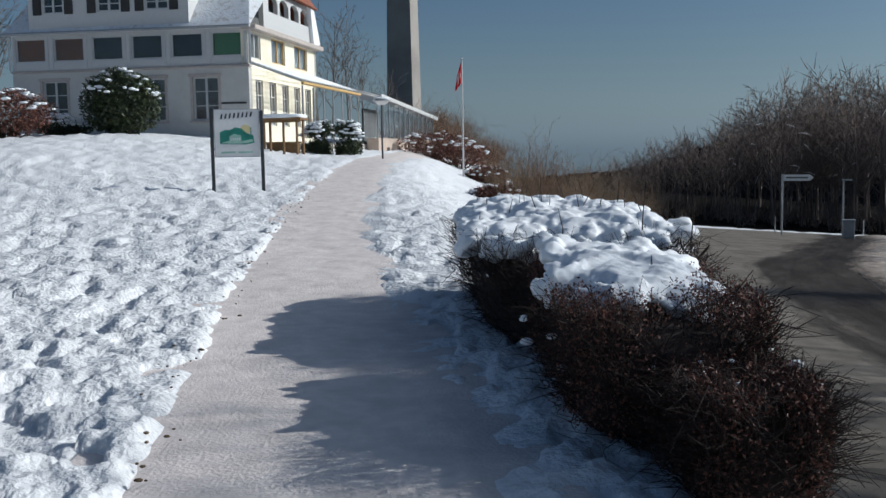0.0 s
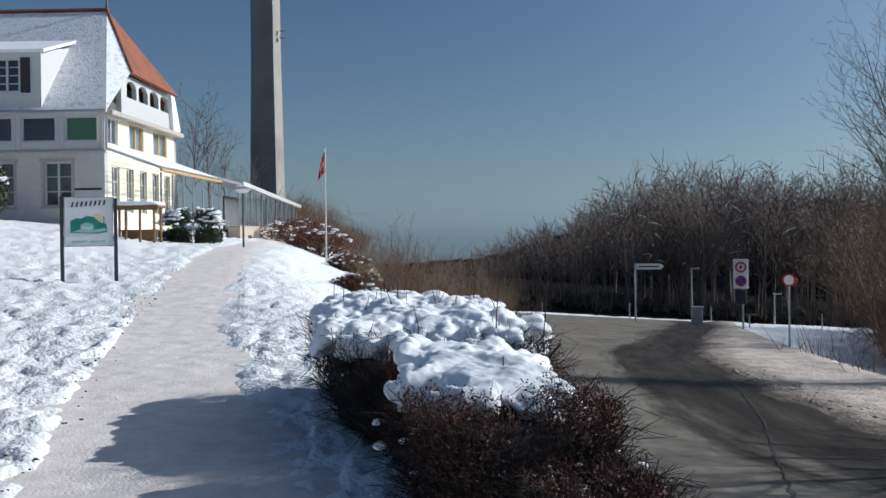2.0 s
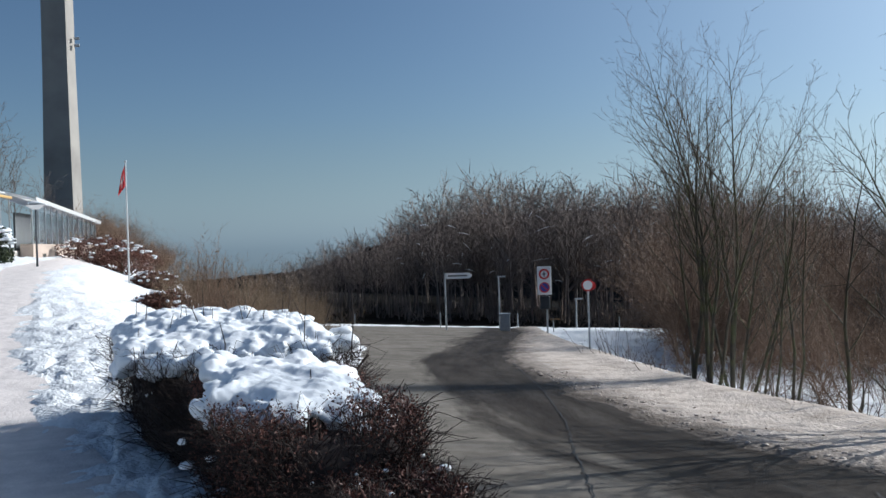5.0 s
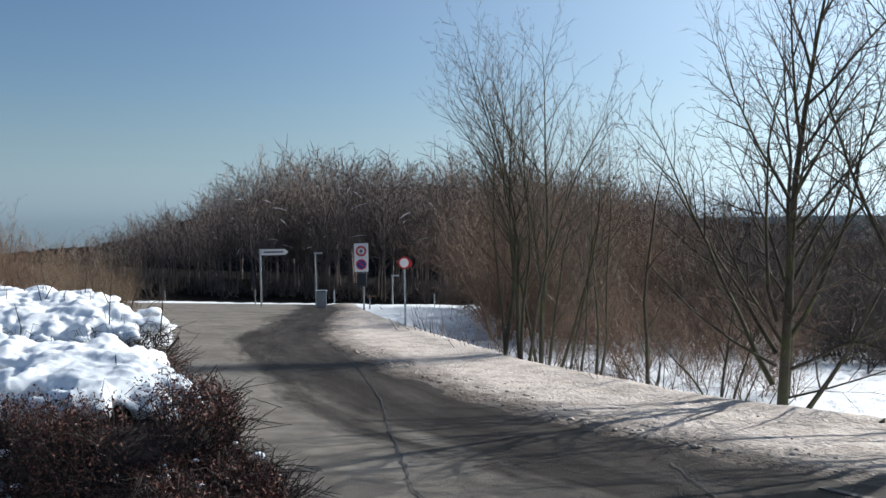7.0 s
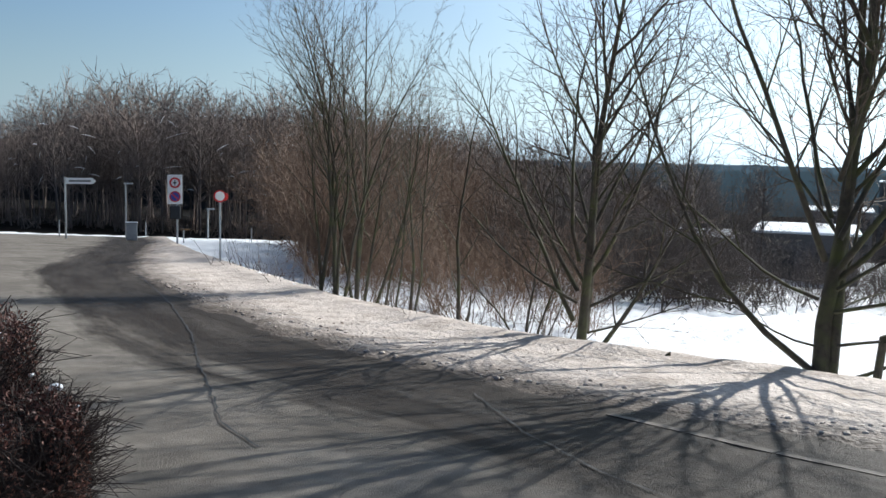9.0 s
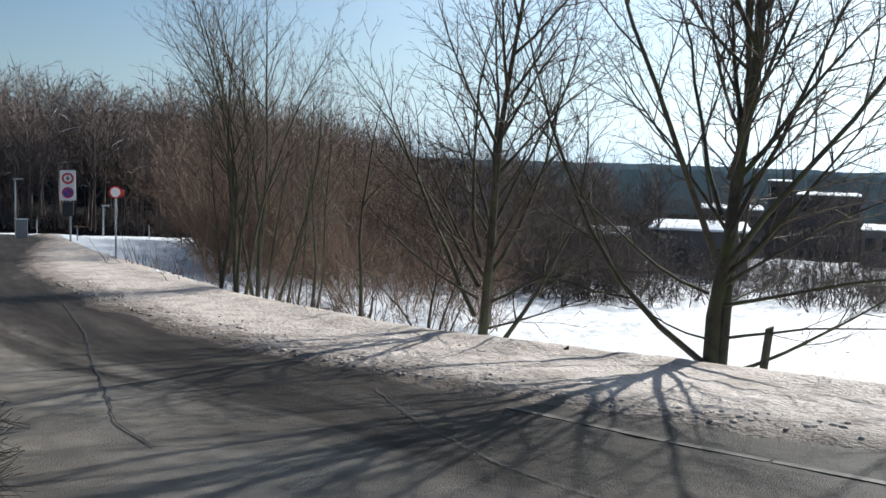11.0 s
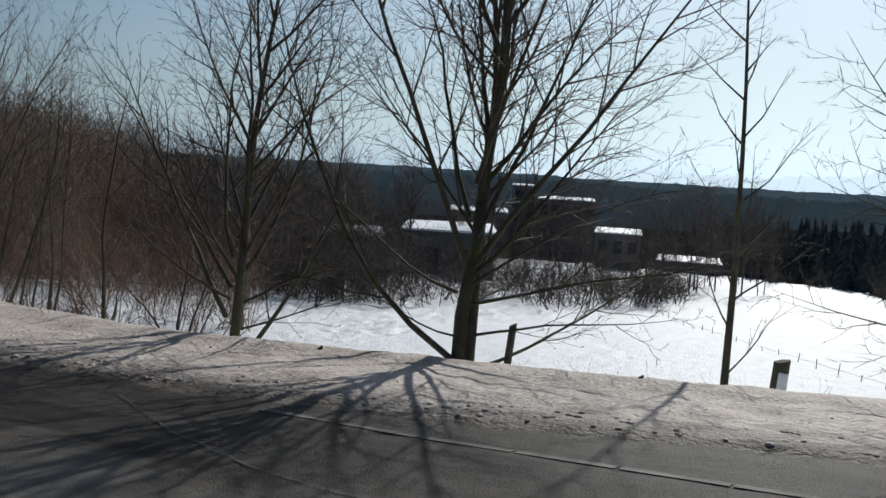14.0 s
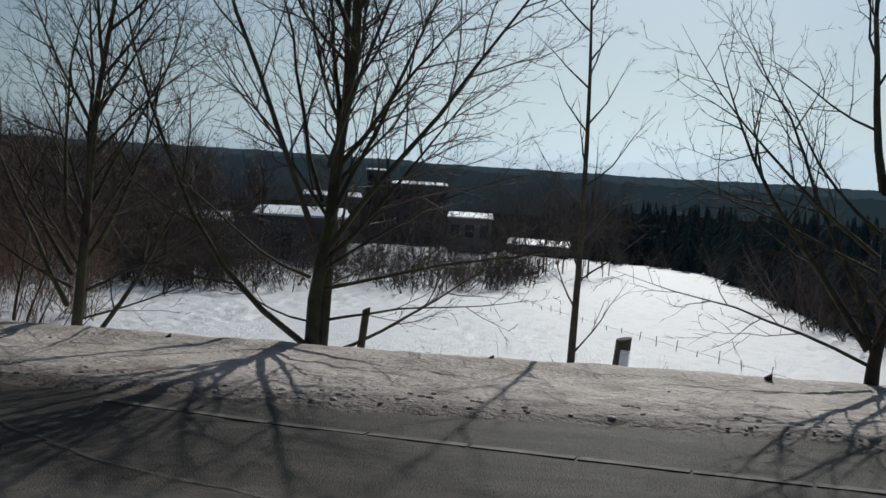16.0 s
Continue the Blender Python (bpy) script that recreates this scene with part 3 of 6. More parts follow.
def build_house():
    W, L = 12.4, 10.9
    house = empty("house", pose(-9.16, 47.1, 2.08, 0, 0, -10), "white country inn with glazed gallery and steep snow-covered roof", "house")
    side = pose(0, 0, 0, 0, 0, 90)  # turns a wall that faces -y into one that faces +x
    # ground floor, front
    gw = [(-2.87, -1.57), (-5.67, -4.31), (-8.3, -7.0), (-10.8, -9.5)]
    wall_with_openings(house, "front_wall", -W, 0, 0.0, 3.75, [(a, b, 1.26, 3.33) for a, b in gw], 0.4, RENDER_WHITE)
    for i, (a, b) in enumerate(gw):
        window(house, a, b, 1.26, 3.33, 0.12, CURTAIN if i < 3 else ROOM_SHADE, 2, 3, trim=STONE_TRIM)
    part("plinth", boxed((-W - 0.06, -0.06, -1.6), (0.06, 0.42, 0.0), 0.02), PLINTH, house, "weathered stone plinth")
    part("cornice_band", boxed((-W - 0.05, -0.10, 3.75), (0.10, 0.3, 3.87), 0.02), STONE_TRIM, house)
    # glazed gallery of the upper floor
    bays = 6
    pitch = W / bays
    holes = [(-W + i * pitch + 0.22, -W + (i + 1) * pitch - 0.22, 4.28, 5.45) for i in range(bays)]
    wall_with_openings(house, "gallery_front", -W, 0, 3.87, 5.62, holes, 0.25, PAINT_WHITE, label="white painted timber gallery front")
    behind = [BLIND_BROWN, BLIND_BROWN, ROOM_SHADE, ROOM_SHADE, ROOM_SHADE, BLIND_GREEN]
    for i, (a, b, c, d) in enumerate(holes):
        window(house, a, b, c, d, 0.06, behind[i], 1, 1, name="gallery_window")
    for i in range(bays + 1):
        bm = bmesh.new()
        x = -W + i * pitch
        for s in (-0.17, 0.05):
            box(bm, (x + s, -0.03, 3.9), (x + s + 0.12, 0.0, 5.55), 0.01)
        part("gallery_post", bm, PAINT_WHITE, house)
    # side walls
    sw = [(0.9 + i * 1.95, 1.9 + i * 1.95) for i in range(5)]
    up = [(0.35, 1.75), (3.3, 5.4), (6.9, 9.2)]
    wall_with_openings(house, "side_wall", 0.4, L, 0.0, 3.75, [(a, b, 1.0, 3.2) for a, b in sw], 0.4, RENDER_CREAM, side @ pose(0, 0, 0), "cream rendered side wall")
    wall_with_openings(house, "upper_side_wall", 0.0, L, 3.75, 5.75, [(a, b, 4.2, 5.45) for a, b in up], 0.35, RENDER_CREAM, side)
    for a, b in sw:
        window(house, a, b, 1.0, 3.2, 0.1, CURTAIN, 2, 3, face=side)
    for a, b in up:
        window(house, a, b, 4.2, 5.45, 0.08, ROOM_SHADE if a < 1 else CURTAIN, 2, 1, PAINT_WHITE if a < 1 else PAINT_OCHRE, face=side)
    part("back_wall", boxed((-W, L - 0.4, -1.6), (0, L, 7.4)), RENDER_WHITE, house)
    part("far_side_wall", boxed((-W, 0.42, -1.6), (-W + 0.4, L - 0.41, 5.7)), RENDER_WHITE, house)
    part("side_plinth", boxed((-0.4, 0.43, -1.6), (0.05, L - 0.42, 0.0), 0.02), PLINTH, house)
    part("floor_slab", boxed((-W + 0.41, 0.5, 3.5), (-0.42, L - 0.42, 3.7)), RENDER_WHITE, house)
    # mansard roof: front and back slopes, hip to the side
    E0, E1, ZE, ZK, ZR = -W - 0.3, 0.25, 5.66, 7.85, 11.65
    def slab(name, corners, mat, label="", thick=0.16):
        a, b, c = (Vector(p) for p in corners[:3])
        n = (b - a).cross(c - a).normalized() * thick
        bm = bmesh.new()
        prism(bm, None, [Vector(p) - n for p in corners], [Vector(p) for p in corners])
        return part(name, bm, mat, house, label)
    rx = -1.85   # the ridge's end
    slab("front_roof", [(E0, -0.35, ZE), (E1 - 1.9, -0.35, ZE), (rx, L / 2, ZR), (E0 + 2.5, L / 2, ZR)], ROOF_SNOW, "steep front roof under thin fresh snow", 0.12)
    slab("corner_roof", [(E1 - 1.9, -0.35, ZE), (E1, -0.35, ZE), (rx, L / 2, ZR)], ROOF_SNOW, "", 0.12)
    slab("corner_roof", [(E1, -0.35, ZE), (E1 + 0.05, 2.9, ZK + 0.15), (rx, L / 2, ZR)], ROOF_SNOW, "", 0.12)
    slab("back_roof", [(E1, L + 0.35, ZE), (E0, L + 0.35, ZE), (E0 + 2.5, L / 2, ZR), (rx, L / 2, ZR), (E1 - 0.25, L - 1.35, ZK + 0.2)], TILE_RED)
    slab("hip_roof", [(E1 + 0.12, 2.8, ZK + 0.05), (E1 + 0.12, L - 0.6, ZK - 0.05), (rx, L / 2 + 0.02, ZR + 0.03)], TILE_RED, "red tiled hip", 0.14)
    slab("far_hip", [(E0, L, ZE), (E0, 0, ZE), (E0 + 2.5, L / 2, ZR)], TILE_RED)
    part("ridge_cap", boxed((E0 + 2.4, L / 2 - 0.12, ZR - 0.02), (rx + 0.1, L / 2 + 0.12, ZR + 0.1), 0.04), TILE_RED, house)
    part("finial", rodded((rx, L / 2, ZR), (rx, L / 2, ZR + 1.35), 0.07, 0.015, 8), METAL_DARK, house)
    bm = bmesh.new()
    rod(bm, (E1 + 0.1, 2.85, ZK + 0.12), (rx, L / 2, ZR + 0.05), 0.07, 0.07, 8)
    part("hip_tiles", bm, TILE_RED, house)
    part("gutter", rodded((E0, -0.42, ZE - 0.02), (E1, -0.42, ZE - 0.02), 0.07, 0.07, 8), METAL_GREY, house)
    # side gable with arched balcony
    arch = [(3.05 + i * 1.72, 4.45 + i * 1.72) for i in range(4)]
    wall_with_openings(house, "balcony_wall", 2.3, L - 0.6, 5.75, ZK, [(a, b, 6.75, 7.6) for a, b in arch], 0.25, PAINT_WHITE, side, "white balcony front with arched openings")
    for a, b in arch:
        bm = bmesh.new()
        for s in (-1, 1):
            c = (a + b) / 2
            half = (b - a) / 2
            pts = [(c + s * half, 7.62)] + [(c + s * half * math.cos(q), 7.25 + 0.36 * math.sin(q)) for q in np.linspace(0, 1.5708, 7)] + [(c, 7.62)]
            prism(bm, None, [(-0.24, p[0], p[1]) for p in pts], [(-0.01, p[0], p[1]) for p in pts])
        part("arch", bm, PAINT_WHITE, house)
    part("balcony_back", boxed((-1.6, 2.4, 5.8), (-1.45, L - 0.95, ZK - 0.1)), CURTAIN, house)
    part("balcony_soffit", boxed((-0.3, -0.1, 5.5), (0.45, L + 0.1, 5.74), 0.03), STONE_TRIM, house)
    slab("gable_cheek", [(0.22, L + 0.3, 5.76), (0.22, L - 1.0, 5.76), (0.22, L - 1.5, ZK), (0.22, L - 0.9, ZK)][::-1], SNOW_SOFT, "", 0.3)
    # long dormer
    D0, D1, DY = -11.3, -2.9, -0.12
    dw = [(-10.5, -9.4), (-7.6, -6.4), (-5.1, -3.9)]
    d = part("dormer", boxed((D0, DY + 0.26, 5.9), (D1, L / 2, 8.55)), RENDER_WHITE, house)
    wall_with_openings(house, "dormer_front", D0, D1, 5.9, 8.55, [(a, b, 6.6, 8.15) for a, b in dw], 0.22, PAINT_WHITE, pose(0, DY, 0))
    for a, b in dw:
        w = window(house, a, b, 6.6, 8.15, 0.04, ROOM_SHADE, 2, 4, face=pose(0, DY, 0), name="dormer_window")
        for s in (a - 0.52, b + 0.06):
            sh = part("shutter", boxed((s, DY - 0.05, 6.55), (s + 0.46, DY - 0.005, 8.2), 0.01), SHUTTER, w)
    slab("dormer_roof", [(D0 - 0.35, DY - 0.45, 8.5), (D1 + 0.35, DY - 0.45, 8.5), (D1 + 0.2, 3.7, 9.75), (D0 - 0.2, 3.7, 9.75)], SNOW_SOFT, "snow on the dormer roof", 0.14)
    slab("dormer_cheek", [(D1 + 0.02, DY, 5.9), (D1 + 0.02, 3.4, 9.3), (D1 + 0.02, DY, 8.5)], PAINT_WHITE, "", 0.05)
    # veranda along the side: rafters, glass with snow, outer posts and awning boxes
    bm = bmesh.new()
    for i in range(15):
        y = 0.3 + i * 0.75
        vs = box(bm, (0.0, y - 0.03, -0.05), (2.75, y + 0.03, 0.05))
        bmesh.ops.transform(bm, matrix=pose(0.0, 0, 3.95, 0, 20, 0), verts=vs)
    part("rafters", bm, PAINT_WHITE, house)
    bm = boxed((0.02, 0.25, 0.055), (2.75, 10.9, 0.07))
    bmesh.ops.transform(bm, matrix=pose(0, 0, 3.95, 0, 20, 0), verts=bm.verts[:])
    part("glass_roof", bm, glass("frosted_glass", (0.8, 0.84, 0.86), 0.4), house).visible_shadow = False
    bm = bmesh.new()
    for i in range(9):
        vs = box(bm, (0.05 + i * 0.29, 0.3, 0.072), (0.2 + i * 0.29, 10.85, 0.1), 0.01)
        bmesh.ops.transform(bm, matrix=pose(0, 0, 3.95, 0, 20, 0), verts=vs)
    part("snow_streaks", bm, SNOW_SOFT, house, "streaks of snow on the glass roof")["kind"] = "stuff"
    part("awning_box", boxed((2.52, 0.2, 2.86), (2.68, 10.9, 2.99), 0.03), PAINT_OCHRE, house, "ochre awning box under the glass roof")
    for i in range(7):
        y = 0.3 + i * 1.72
        part("veranda_post", boxed((2.52, y - 0.035, -1.6), (2.6, y + 0.035, 2.8), 0.01), METAL_GREY, house)
    part("terrace", boxed((0.0, 0.5, -1.7), (2.8, 29.0, 0.05), 0.02), PLINTH, house, "raised stone terrace")
    # hall behind, with a low wall, glazing before a dark shade sheet, and white roof edge
    H0, H1, X1 = 11.2, 29.0, 3.6
    part("hall_wall", boxed((2.9, H0, -1.7), (X1, H1, 0.4), 0.02), material("beige_render", (0.46, 0.37, 0.31), 0.9, vary=0.1, scale=2, bump=0.2, second=(0.38, 0.31, 0.27), second_scale=0.5), house)
    for i in range(5):
        part("cellar_window", boxed((X1 - 0.05, H0 + 2 + i * 3, -1.2), (X1 + 0.012, H0 + 2.8 + i * 3, -0.15)), SHUTTER, house)
    n = 12
    for i in range(n + 1):
        y = H0 + (H1 - H0) * i / n
        t = i / n
        part("hall_post", boxed((X1 - 0.08, y - 0.035, 0.4), (X1, y + 0.035, 2.75 - 0.75 * t), 0.01), METAL_GREY, house)
    for i in range(n):
        y = H0 + (H1 - H0) * i / n
        t = (i + 0.5) / n
        p = part("hall_pane", boxed((X1 - 0.08, y + 0.07, 0.42), (X1 - 0.06, y + (H1 - H0) / n - 0.07, 2.6 - 0.75 * t)), GLASS, house)
        p.visible_shadow = False
    # sheet behind the panes: the hall's indoor shade as a dark colour
    part("hall_shade_sheet", boxed((2.6, H0, -0.1), (2.7, H1, 2.15)), ROOM_SHADE, house)
    slab("hall_roof", [(0.0, H0 - 0.3, 3.9), (X1 + 0.25, H0 - 0.3, 2.85), (X1 + 0.25, H1 + 0.3, 2.05), (0.0, H1 + 0.3, 3.0)], SNOW_SOFT, "snow-covered hall roof", 0.14)
    slab("hall_fascia", [(X1 + 0.26, H0 - 0.3, 2.72), (X1 + 0.26, H0 - 0.3, 2.95), (X1 + 0.26, H1 + 0.3, 2.15), (X1 + 0.26, H1 + 0.3, 1.92)], PAINT_WHITE, "", 0.05)
    # plain lettering over the ground floor
    part("wall_lettering", boxed((-1.45, -0.02, 2.0), (-0.15, 0.0, 2.09)), INK, house, "row of dark lettering, too small to read")


build_house()


def build_tower():
    tower = empty("transmission_tower", pose(-9.2, 250, 0.5, 0, 0, 0), "tall concrete transmission tower with antenna platforms", "tower")
    def ring(w, z):
        # a five-cornered shaft: broad shaded face to the viewer, narrow sunlit face beside it
        return [(-w / 2, -2.0, z), (w * 0.26, -3.2, z), (w / 2, 1.0, z), (w * 0.25, w * 0.6, z), (-w * 0.4, w * 0.5, z)]
    bm = bmesh.new()
    zs = [-12, 20, 45, 84]
    ws = [9.4, 8.3, 7.4, 6.9]
    loops = [[bm.verts.new(p) for p in ring(w, z)] for w, z in zip(ws, zs)]
    for a, b in zip(loops, loops[1:]):
        for i in range(5):
            bm.faces.new((a[i], a[(i + 1) % 5], b[(i + 1) % 5], b[i]))
    bm.faces.new(loops[-1])
    bmesh.ops.recalc_face_normals(bm, faces=bm.faces[:])
    part("shaft", bm, CONCRETE, tower, "tapering concrete shaft")
    def deck(cx, cy, r0, r1, z0, z1, name, mat, sides=6, turn=0.3):
        bm = bmesh.new()
        a = [(cx + r0 * math.cos(turn + i * 2 * math.pi / sides), cy + r0 * math.sin(turn + i * 2 * math.pi / sides), z0) for i in range(sides)]
        b = [(cx + r1 * math.cos(turn + i * 2 * math.pi / sides), cy + r1 * math.sin(turn + i * 2 * math.pi / sides), z1) for i in range(sides)]
        prism(bm, None, a, b)
        return part(name, bm, mat, tower)
    deck(-0.5, 0, 5.4, 5.6, 71.0, 72.6, "collar", CONCRETE)
    deck(-0.3, 0, 6.0, 9.6, 72.6, 74.3, "platform", METAL_DARK)
    deck(-0.3, 0, 9.7, 9.7, 74.3, 74.6, "platform_edge", CONCRETE_GREY)
    deck(-0.3, 0, 5.6, 5.6, 74.6, 79.0, "platform_core", METAL_DARK)
    deck(-0.3, 0, 6.5, 9.4, 78.2, 80.0, "platform", METAL_DARK)
    deck(4.6, 0, 1.6, 3.6, 67.2, 68.3, "side_platform", METAL_DARK)
    deck(4.6, 0, 3.6, 3.6, 68.3, 68.8, "side_platform_edge", CONCRETE_GREY)
    deck(4.6, 0, 0.5, 0.5, 68.8, 78.5, "cable_shaft", CONCRETE_GREY)
    rng = random.Random(4)
    for i in range(9):
        a = -2.6 + i * 0.27
        x, y = -0.3 + 8.7 * math.cos(a), 8.7 * math.sin(a)
        bm = bmesh.new()
        rod(bm, (x, y, 74.6), (x, y, 77.0), 0.1)
        v = bmesh.ops.create_uvsphere(bm, u_segments=10, v_segments=6, radius=0.55 + 0.25 * rng.random(), matrix=Matrix.Translation((x, y, 75.6 + rng.random())) @ Matrix.Diagonal((1, 0.5, 1, 1)))
        part("dish_antenna", bm, PAINT_WHITE, tower, "white dish antenna")
    for i in range(18):
        a = i * 2 * math.pi / 18
        x, y = -0.3 + 9.5 * math.cos(a), 9.5 * math.sin(a)
        part("rail_post", rodded((x, y, 74.6), (x, y, 75.8), 0.06, 0.06, 5), METAL_GREY, tower)
    for z in (51.5, 53.2):
        part("bracket_antenna", boxed((3.5, -1.2, z), (4.8, -0.3, z + 0.5), 0.05), PAINT_WHITE, tower)


build_tower()
# ---- hedge ----
def hedge(name, cx, cy, rx, ry, top, seed, label, cap=0.0, leaves=0, turn=0.0, density=1.0, square=4.0):
    """A clipped hedge of dense crossing twigs on a block-shaped body; cap: depth of the snow on top."""
    rng = np.random.default_rng(seed)
    base = gz(cx, cy)
    ob = empty(name, pose(cx, cy, base, 0, 0, turn), label, "hedge")
    h = top - base
    n = int(3200 * density)
    br = []
    for _ in range(n):
        a = rng.uniform(0, 6.283)
        q = rng.uniform(0, 1) ** 0.35
        sx = np.sign(np.cos(a)) * abs(np.cos(a)) ** (2 / square) * rx * q
        sy = np.sign(np.sin(a)) * abs(np.sin(a)) ** (2 / square) * ry * q
        z = rng.uniform(0.0, 1.0) * h * 0.92
        narrow = 0.72 + 0.28 * min(1, z / (0.45 * h))
        p = np.array([sx * narrow, sy * narrow, z])
        d = rng.normal(0, 0.6, 3) + np.array([sx / rx * 0.35, sy / ry * 0.35, 0.75])
        d /= np.linalg.norm(d)
        ln = rng.uniform(0.12, 0.34)
        mid = p + d * ln * 0.5 + rng.normal(0, 0.025, 3)
        end = p + d * ln + rng.normal(0, 0.04, 3)
        if end[2] > h:
            end[2] = h - rng.uniform(-0.03, 0.06)
        r = rng.uniform(0.0018, 0.0042)
        br.append((np.array([p, mid, end]), np.array([r, r * 0.8, r * 0.4])))
    for _ in range(int(70 * density)):
        x, y = rng.uniform(-rx, rx) * 0.75, rng.uniform(-ry, ry) * 0.8
        e = np.array([x * 1.25, y * 1.2, h * rng.uniform(0.7, 0.95)])
        br.append((np.array([[x * 0.6, y, -0.1], [x * 0.8, y, h * 0.4], e]), np.array([0.018, 0.013, 0.006])))
    child("brushwood", tube_mesh("brushwood", br, HEDGE_TWIG, 3), ob, "dense dark brown bare twigs")
    # solid filler added inside the twigs: keeps the inside dark and blocks sunlight
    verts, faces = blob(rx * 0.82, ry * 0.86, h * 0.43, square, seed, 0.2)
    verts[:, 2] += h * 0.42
    child("inner_filler", mesh_from("inner_filler", verts, faces, HEDGE_TWIG), ob)
    if leaves:
        child("leaves", leaf_mesh(rng, leaves, lambda k: shell(rng, k, rx, ry, h, square), 0.012, HEDGE_LEAF), ob, "withered reddish-brown leaves")
    return ob, h


def blob(rx, ry, rz, square, seed, amp, nu=40, nv=22):
    u, v = np.meshgrid(np.linspace(0, 2 * np.pi, nu, endpoint=False), np.linspace(-np.pi / 2, np.pi / 2, nv), indexing="ij")
    f = lambda c: np.sign(c) * np.abs(c) ** (2 / square)
    x, y, z = rx * f(np.cos(v)) * f(np.cos(u)), ry * f(np.cos(v)) * f(np.sin(u)), rz * f(np.sin(v))
    w = 1 + amp * (fractal(x * 3 + 9, y * 3 + z * 2.3, seed, 3) - 0.5) * 2
    P = np.stack([x * w, y * w, z * w], -1).reshape(-1, 3)
    i, j = np.meshgrid(np.arange(nu), np.arange(nv - 1), indexing="ij")
    k = (i + 1) % nu
    return P, np.stack([i * nv + j, k * nv + j, k * nv + j + 1, i * nv + j + 1], -1).reshape(-1, 4)


def shell(rng, k, rx, ry, h, square):
    a = rng.uniform(0, 6.283, k)
    t = rng.uniform(0, 1, k)
    on_top = rng.uniform(0, 1, k) < 0.5
    q = np.where(on_top, np.sqrt(rng.uniform(0, 1, k)), rng.uniform(0.86, 1.06, k))
    x = np.sign(np.cos(a)) * np.abs(np.cos(a)) ** (2 / square) * rx * q
    y = np.sign(np.sin(a)) * np.abs(np.sin(a)) ** (2 / square) * ry * q
    z = np.where(on_top, h * rng.uniform(0.86, 1.04, k), h * (0.25 + 0.75 * t))
    return np.stack([x, y, z], -1)


def leaf_mesh(rng, count, places, size, mat):
    c = places(count)
    a = rng.normal(0, 1, (count, 3))
    a /= np.linalg.norm(a, axis=1, keepdims=True)
    b = np.cross(a, rng.normal(0, 1, (count, 3)))
    b /= np.linalg.norm(b, axis=1, keepdims=True)
    s = size * rng.uniform(0.6, 1.3, (count, 1))
    n = np.cross(a, b) * s * 0.2
    P = np.stack([c - a * s, c + b * s * 0.5 + n, c + a * s, c - b * s * 0.5 + n], 1).reshape(-1, 3)
    f = np.arange(count * 4).reshape(-1, 4)
    return mesh_from("leaves", P, f, mat, False)


